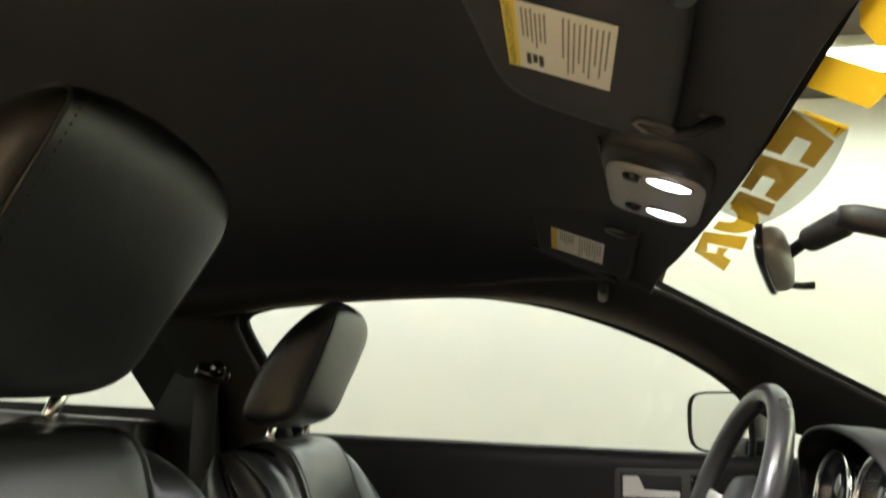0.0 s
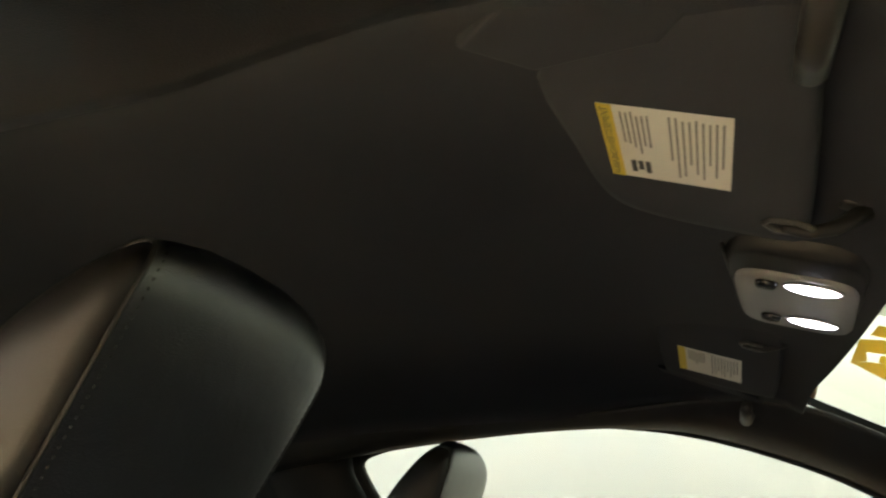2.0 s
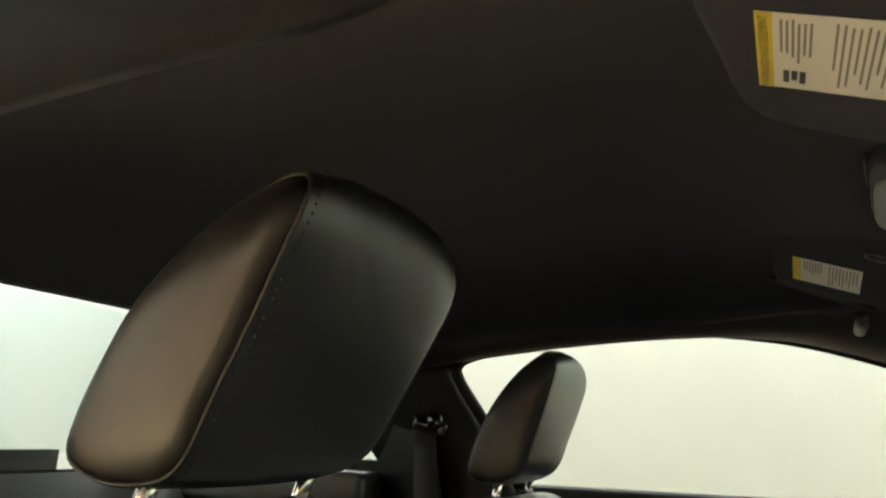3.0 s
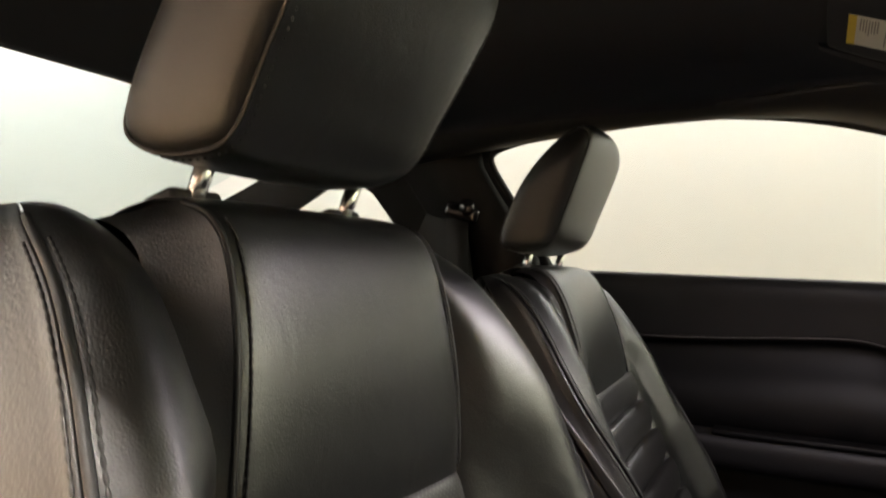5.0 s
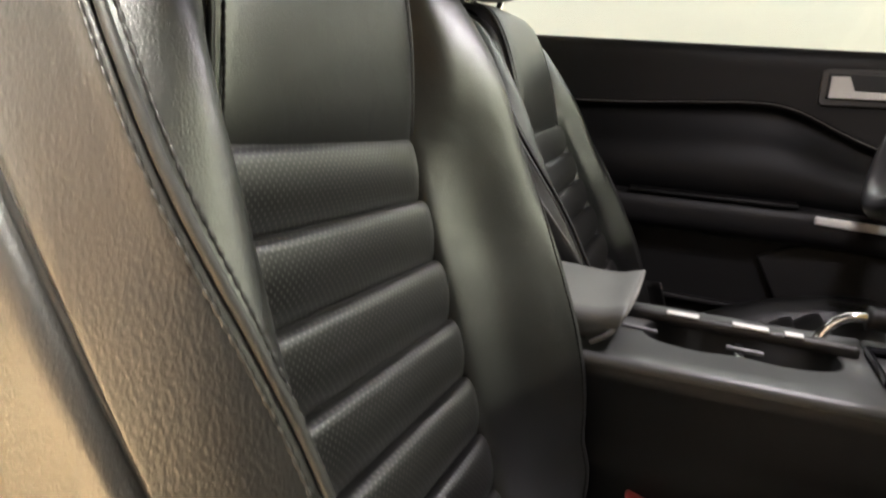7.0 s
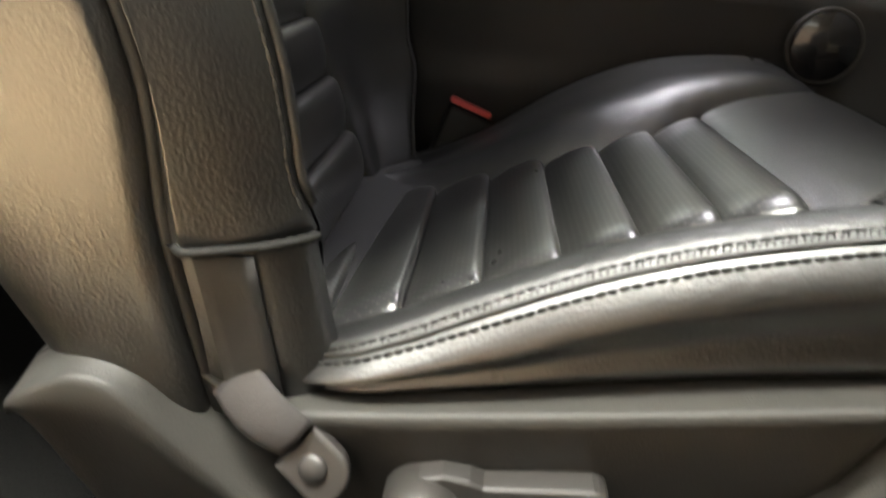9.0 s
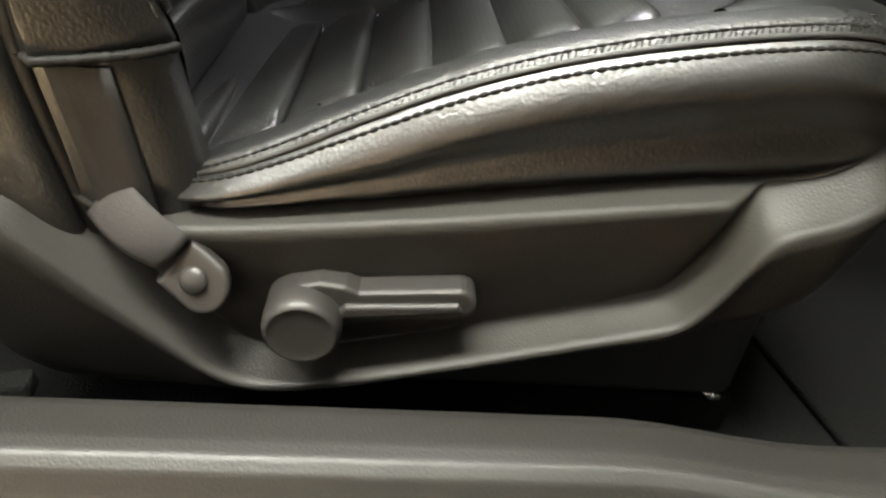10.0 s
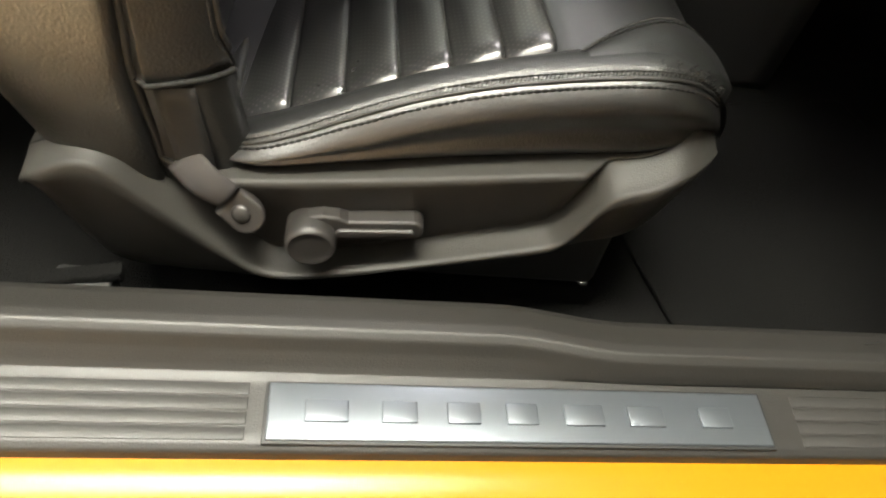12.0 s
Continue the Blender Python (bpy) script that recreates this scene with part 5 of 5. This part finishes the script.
part("armrest", loft([[V((x, 0.712 + (p.x - 0.712) * k, 0.69 + (p.y - 0.69) * (0.6 + 0.4 * k) + arm_z(x))) for p in arm_ring] for x, k in [(-0.12, 1.0)] + [(x, 1.0) for x in steps(-0.05, 0.58, 12)] + [(0.62, 0.97), (0.70, 0.85), (0.80, 0.6), (0.88, 0.3), (0.92, 0.1)]], close=False), TRIM, door, "black armrest")
part("arm_pad", rbox((0.30, 0.045, 0.008), 0.003, pose(0.445, 0.668, 0.7275, 0, -0.3, 0)), TRIM_SOFT, door, "soft armrest pad")
part("pull_strip", rbox((0.150, 0.010, 0.016), 0.004, pose(0.698, 0.652, 0.706, 0, 2, 3)), SILVER, door, "satin silver pull strip")
part("pocket_edge", tube(spline([(-0.1, 0.676, 0.470), (0.25, 0.672, 0.466), (0.50, 0.672, 0.458), (0.80, 0.690, 0.445)], 6), 0.005, 8), TRIM, door, "rim of the map pocket")
part("pocket", grid(lambda t, x: (x, 0.672 + 0.012 * t + 0.02 * max(0, (x - 0.6) / 0.3), 0.465 - 0.14 * t), steps(0, 1, 6), steps(-0.1, 0.85, 20)), TRIM, door, "black map pocket", thick=0.004)
part("pocket_lip", tube([(x, 0.690, 0.440 - 0.01 * x) for x in steps(-0.1, 0.7, 8)], 0.004, 6), TRIM, door)
part("lower_ledge", rbox((0.50, 0.020, 0.010), 0.003, pose(0.28, 0.716, 0.515, 0, 0.8, 0)), TRIM, door, "narrow ledge below the armrest")
part("lower_panel", prism([(0.585, 0.640), (0.62, 0.652), (1.05, 0.640), (1.05, 0.50), (0.60, 0.52), (0.545, 0.618)], 0.022, Matrix.Translation((0, 0.722, 0)) @ pose(0, 0, 0, 90, 0, 0), 0.004), TRIM, door, "raised lower panel under the pull")
handle = part("handle_bezel", prism([(0.598, 0.915), (0.604, 0.909), (0.772, 0.915), (0.780, 0.921), (0.782, 0.972), (0.776, 0.979), (0.606, 0.973), (0.598, 0.967)], 0.008, Matrix.Translation((0, 0.703, 0)) @ pose(0, 0, 0, 90, 0, 0), 0.002), CONSOLE, door, "dark bezel of the door handle")
# no hollow here; a flat black plate gives the recess its dark
part("recess", rbox((0.112, 0.004, 0.044), 0.001, pose(0.664, 0.6945, 0.943)), RUBBER, handle, "flat black plate in place of the handle recess")
part("door_handle", prism([(0.612, 0.922), (0.716, 0.925), (0.716, 0.937), (0.652, 0.937), (0.641, 0.961), (0.612, 0.960)], 0.006, Matrix.Translation((0, 0.6928, 0)) @ pose(0, 0, 0, 90, 0, 0), 0.0018), SILVER, handle, "satin silver handle")
part("lock_slider", rbox((0.016, 0.008, 0.044), 0.002, pose(0.744, 0.695, 0.946)), BLACK_GLOSS, handle, "black lock slider")
arc_pts = spline([(x, z, 0) for x, z in ARC], 5)
bm = bmesh.new()
bm.faces.new([bm.verts.new((p.x, side_y(p.y) + 0.014, p.y)) for p in arc_pts])
glass = part("window", bm, GLASS, door, "clear door window")
glass.visible_shadow = False
part("window_seal", tube([(p.x, side_y(p.y) + 0.006, p.y) for p in arc_pts], 0.007, 6), RUBBER, door, "black window seal")
part("rear_frame", grid(lambda u, t: (rear_edge(1.0 + 0.25 * t) + 0.002 - 0.03 * u, side_y(1.0 + 0.25 * t) + 0.004 - 0.008 * u, 1.0 + 0.25 * t), steps(0, 1, 3), steps(0, 1, 8)), TRIM, door, thick=0.004)

# far outer mirror
wing = thing("door_mirror", "black door mirror outside the far window", "mirror")
wm = Matrix.Translation((0.835, 0.905, 1.066)) @ pose(0, 0, 0, 0, 0, 37)
def wring(k, x, kz=1.0):
    return [wm @ V((x, 0.092 * k * math.copysign(abs(math.cos(a)) ** 0.45, math.cos(a)), 0.066 * k * kz * math.copysign(abs(math.sin(a)) ** 0.5, math.sin(a)))) for a in steps(0, math.tau * 39 / 40, 39)]
part("housing", loft([wring(0.93, 0.004), wring(0.97, -0.004), wring(1.0, 0.0), wring(1.0, 0.02), wring(0.9, 0.06), wring(0.6, 0.085), wring(0.1, 0.095)], False, True), TRIM, wing, "black plastic housing")
part("mirror_pane", loft([wring(0.93, 0.003), wring(0.05, 0.003)], False, True), MIRROR, wing, "silvered pane")
part("foot", rbox((0.09, 0.12, 0.035), 0.01, pose(0.89, 0.79, 1.02)), TRIM, wing)

# shoulder belt guide on the far pillar
belt = thing("shoulder_belt", "black shoulder belt with its guide on the far pillar", "seat belt")
part("guide", rbox((0.075, 0.026, 0.034), 0.011, pose(-0.195, 0.597, 1.118, 0, 15, 8), 4), BLACK_GLOSS, belt, "black plastic belt guide")
part("guide_cap", lathe([(0.017, 0), (0.017, 0.008), (0.012, 0.013), (0, 0.014)], pose(-0.178, 0.586, 1.128, 90, 0, 0), 24), BLACK_GLOSS, belt)
part("webbing", grid(lambda u, t: (-0.235 + 0.05 * u + 0.02 * t, 0.603 + 0.02 * t, 1.105 - 0.62 * t), steps(0, 1, 2), steps(0, 1, 10)), WEBBING_DARK, belt, "black woven webbing", thick=0.002)

# ---------------------------------------------------------------- centre console
console = thing("centre_console", "charcoal centre console with two cup holders and padded lid", "console")
TOP = 0.660
def rect_ring(x0, x1, y0, y1, z, n=12):
    out = []
    for i in range(n): out.append(V((x0 + (x1 - x0) * i / n, y0, z)))
    for i in range(n): out.append(V((x1, y0 + (y1 - y0) * i / n, z)))
    for i in range(n): out.append(V((x1 - (x1 - x0) * i / n, y1, z)))
    for i in range(n): out.append(V((x0, y1 - (y1 - y0) * i / n, z)))
    return out
def cup_ring(z, k=1.0):
    out = []
    for p in rect_ring(0.392, 0.585, -0.047, 0.049, z):
        a = math.atan2((p.y - 0.001) / 0.048, (p.x - 0.4885) / 0.0965)
        ex, ey = math.copysign(abs(math.cos(a)) ** 0.55, math.cos(a)), math.copysign(abs(math.sin(a)) ** 0.9, math.sin(a))
        waist = 1 - 0.16 * math.exp(-((ex) / 0.22) ** 2)
        out.append(V((0.4885 + 0.0965 * ex * k, 0.001 + 0.048 * ey * waist * k, z)))
    return out
part("top", loft([rect_ring(0.10, 0.615, -0.112, 0.100, TOP - 0.017), rect_ring(0.10, 0.615, -0.114, 0.102, TOP - 0.007), rect_ring(0.103, 0.613, -0.110, 0.098, TOP - 0.001), rect_ring(0.106, 0.611, -0.104, 0.093, TOP), cup_ring(TOP, 1.02), cup_ring(TOP - 0.003, 1.0), cup_ring(TOP - 0.06, 0.93)], False, True), CONSOLE, console, "satin charcoal top with cup holder wells")
# black lining puts the shade of the deep wells into their colour
part("cup_well", loft([cup_ring(TOP - 0.0015, 0.985), cup_ring(TOP - 0.058, 0.92)], False, True), RUBBER, console, "black lining that stands for the shade in the cup holder wells")
part("cup_divider", rbox((0.012, 0.050, 0.012), 0.003, pose(0.489, -0.006, TOP - 0.010)), BLACK_GLOSS, console)
part("cup_clip", rbox((0.036, 0.005, 0.004), 0.0015, pose(0.494, -0.012, TOP - 0.002, 0, 0, -6)), LAMP_GREY, console, "pale clip between the cup holders")
part("cup_clip", rbox((0.040, 0.004, 0.004), 0.0015, pose(0.388, -0.010, TOP + 0.001, 0, 0, -4)), LAMP_GREY, console, "pale clip behind the cup holders")
strip = part("trim_strip", rbox((0.255, 0.020, 0.013), 0.004, pose(0.475, 0.034, TOP + 0.005, 0, 0, -3)), LATCH, console, "satin black strip beside the cup holders")
for cx, ln in ((0.430, 0.034), (0.499, 0.036), (0.541, 0.018)):
    part("strip_patch", rbox((ln, 0.013, 0.003), 0.001, pose(cx, 0.0305 - 0.052 * (cx - 0.475), TOP + 0.0115, 0, 0, -3)), SILVER, strip, "pale silver patch on the strip")
def side_shape(t, x):
    z = TOP - 0.010 - (TOP - 0.31) * t
    return (x, -0.1125 + 0.034 * t**0.7 - (0.004 if t > 0.25 else 0), z)
part("side_panel", grid(side_shape, steps(0, 1, 24), steps(0.05, 1.1, 30)), CONSOLE_SIDE, console, "black side panel", thick=0.003)
part("side_panel", grid(lambda t, x: (x, -side_shape(t, x)[1] - 0.01, side_shape(t, x)[2]), steps(0, 1, 24), steps(0.05, 1.1, 30)), CONSOLE_SIDE, console, thick=0.003)
part("front_top", loft([rect_ring(0.617, 1.05, -0.112, 0.100, TOP - 0.017), rect_ring(0.617, 1.05, -0.114, 0.102, TOP - 0.007), rect_ring(0.62, 1.05, -0.108, 0.096, TOP), rect_ring(0.72, 0.9, -0.02, 0.02, TOP + 0.001)], False, True), CONSOLE, console, "satin charcoal top round the gear lever")
lid_prof = spline([(0.12, 0.672, 0), (0.14, 0.697, 0), (0.22, 0.703, 0), (0.31, 0.699, 0), (0.352, 0.698, 0), (0.376, 0.704, 0), (0.381, 0.700, 0), (0.374, 0.688, 0), (0.352, 0.668, 0), (0.33, 0.664, 0), (0.2, 0.664, 0)], 5, True)
def lid_ring(k, y):
    return [V((0.25 + (p.x - 0.25) * (0.94 + 0.06 * k), y, 0.682 + (p.y - 0.682) * k)) for p in lid_prof]
part("lid", loft([lid_ring(0.1, -0.098), lid_ring(0.6, -0.097), lid_ring(0.92, -0.091), lid_ring(1.0, -0.08), lid_ring(1.0, 0.07), lid_ring(0.92, 0.081), lid_ring(0.6, 0.087), lid_ring(0.1, 0.088)], True, True), surface("grey_lid_leather", (0.10, 0.098, 0.09), 0.5, grain=420, bump=0.35, detail="voronoi"), console, "padded grey-black leather lid")
part("lid_piping", tube(spline([(0.3795, 0.080, 0.702), (0.3815, 0.0, 0.7015), (0.3805, -0.06, 0.700), (0.376, -0.086, 0.692), (0.367, -0.0985, 0.678), (0.350, -0.100, 0.667)], 5), 0.0027, 6), SEAL, console, "pale sewn edge of the lid")

brake = thing("parking_brake", "parking brake lever with a black grip and bright collar", "brake lever")
part("collar", tube(spline([(0.566, 0.066, 0.655), (0.578, 0.068, 0.675), (0.594, 0.070, 0.688), (0.615, 0.071, 0.691)], 5), 0.0055, 12), CHROME, brake, "bright metal collar")
part("grip", tube(spline([(0.612, 0.071, 0.691), (0.66, 0.072, 0.690), (0.72, 0.073, 0.690), (0.755, 0.073, 0.690)], 5), 0.013, 14), TRIM_SOFT, brake, "black grip")
shifter = thing("gear_lever", "gear lever with ivory ball knob and bright stalk", "gear lever")
part("frame", joined([tube([V(p) for p in ((0.612, -0.050, 0.664), (0.79, -0.050, 0.664), (0.79, 0.040, 0.664), (0.612, 0.040, 0.664))], 0.006, 8, closed=True)]), BLACK_GLOSS, shifter, "gloss black frame")
part("boot", loft([[V((0.70 + r * 1.3 * math.cos(a), -0.004 + r * math.sin(a) * 0.9, z)) for a in steps(0, math.tau * 23 / 24, 23)] for r, z in ((0.05, 0.662), (0.042, 0.668), (0.028, 0.672), (0.014, 0.676))], False, True), LEATHER, shifter, "black leather boot")
part("stalk", tube([(0.709, -0.004, 0.665), (0.704, -0.003, 0.700), (0.694, -0.001, 0.735), (0.689, 0.0, 0.752)], [0.0105, 0.010, 0.007, 0.0055], 14), CHROME, shifter, "bright metal stalk")
part("knob", lathe([(0.0, -0.023), (0.009, -0.0215), (0.016, -0.0165), (0.021, -0.0085), (0.023, 0.0), (0.021, 0.0085), (0.016, 0.0165), (0.009, 0.0215), (0.0, 0.023)], pose(0.682, 0, 0.771), 32), IVORY, shifter, "ivory ball knob")
cap = thing("console_cap", "round gloss-black cap with a thin rim on the console", "cap")
part("disc", lathe([(0.034, 0.0), (0.034, 0.006), (0.030, 0.011), (0.0, 0.013)], pose(0.757, -0.118, 0.605, 90, 0, 0), 36), BLACK_GLOSS, cap)
part("rim", tube([V((0.757 + 0.0345 * math.cos(a), -0.124, 0.605 + 0.0345 * math.sin(a))) for a in steps(0, math.tau * 31 / 32, 31)], 0.0022, 6, closed=True), LATCH, cap, "thin grey rim")

# ---------------------------------------------------------------- dashboard and wheel
dash = thing("dashboard", "black dashboard with a gauge hood behind the steering wheel", "dashboard")
dp = spline([(1.44, 0.945, 0), (1.25, 0.985, 0), (1.05, 1.005, 0), (0.975, 0.990, 0), (0.955, 0.955, 0), (0.965, 0.85, 0), (0.985, 0.74, 0), (1.04, 0.66, 0), (1.2, 0.60, 0)], 6)
part("body", grid(lambda k, y: (dp[k].x, y, dp[k].y), list(range(len(dp))), steps(-0.70, 0.70, 24)), TRIM, dash, "black grained dashboard body", thick=0.006)
hood = []
for x, k in ((0.872, 1.0), (0.885, 1.02), (0.93, 1.0), (1.0, 0.9), (1.1, 0.7)):
    hood.append([V((x + 0.02 * (1 - math.sin(a)), 0.372 + 0.185 * k * math.cos(a), 0.955 + 0.112 * k * math.copysign(abs(math.sin(a)) ** 0.7, math.sin(a)))) for a in steps(0, math.pi, 24)])
part("gauge_hood", loft(hood, close=False), TRIM, dash, "black gauge hood", thick=0.006)
for y in (0.295, 0.455):
    gauge = part("gauge", lathe([(0.066, 0.0), (0.066, 0.004), (0.0, 0.005)], pose(0.935, y, 0.963, 0, -78, 0), 36), BLACK_GLOSS, dash, "black gauge face")
    part("gauge_ring", tube([Matrix.Translation((0.905, y, 0.968)) @ pose(0, 0, 0, 0, -78, 0) @ V((0.069 * math.cos(a), 0.069 * math.sin(a), 0)) for a in steps(0, math.tau * 35 / 36, 35)], 0.006, 8, closed=True), CHROME, gauge, "bright gauge ring")
    part("gauge_barrel", lathe([(0.069, 0.0), (0.066, 0.03)], pose(0.935, y, 0.963, 0, -78, 0), 36), BLACK_GLOSS, gauge)

wheel = thing("steering_wheel", "black leather steering wheel with satin silver spokes", "steering wheel")
wat = Matrix.Translation((0.730, 0.372, 0.942)) @ pose(0, 0, 0, 0, -68, 0)
rim_path = [wat @ V((0.182 * math.cos(a), 0.182 * math.sin(a), 0)) for a in steps(0, math.tau * 63 / 64, 63)]
part("rim", tube(rim_path, 0.0168, 16, closed=True), WHEEL_LEATHER, wheel, "smooth black leather rim")
part("hub", lathe([(0.062, -0.02), (0.066, 0.0), (0.055, 0.018), (0.0, 0.024)], wat @ pose(0, 0, -0.02, 0, 0, 0), 32), TRIM, wheel, "black hub pad")
for a in (90, -90, 180):
    m_ = wat @ pose(0, 0, 0, 0, 0, a)
    part("spoke", rbox((0.125, 0.040 if a != 180 else 0.055, 0.012), 0.004, m_ @ pose(0.115, 0, -0.006, 0, 4, 0)), SILVER, wheel, "satin silver spoke")
part("column", tube([wat @ V((0, 0, -0.03)), wat @ V((0, 0, -0.16)), wat @ V((0, 0, -0.26))], [0.04, 0.05, 0.055], 20), TRIM, wheel, "black column shroud")
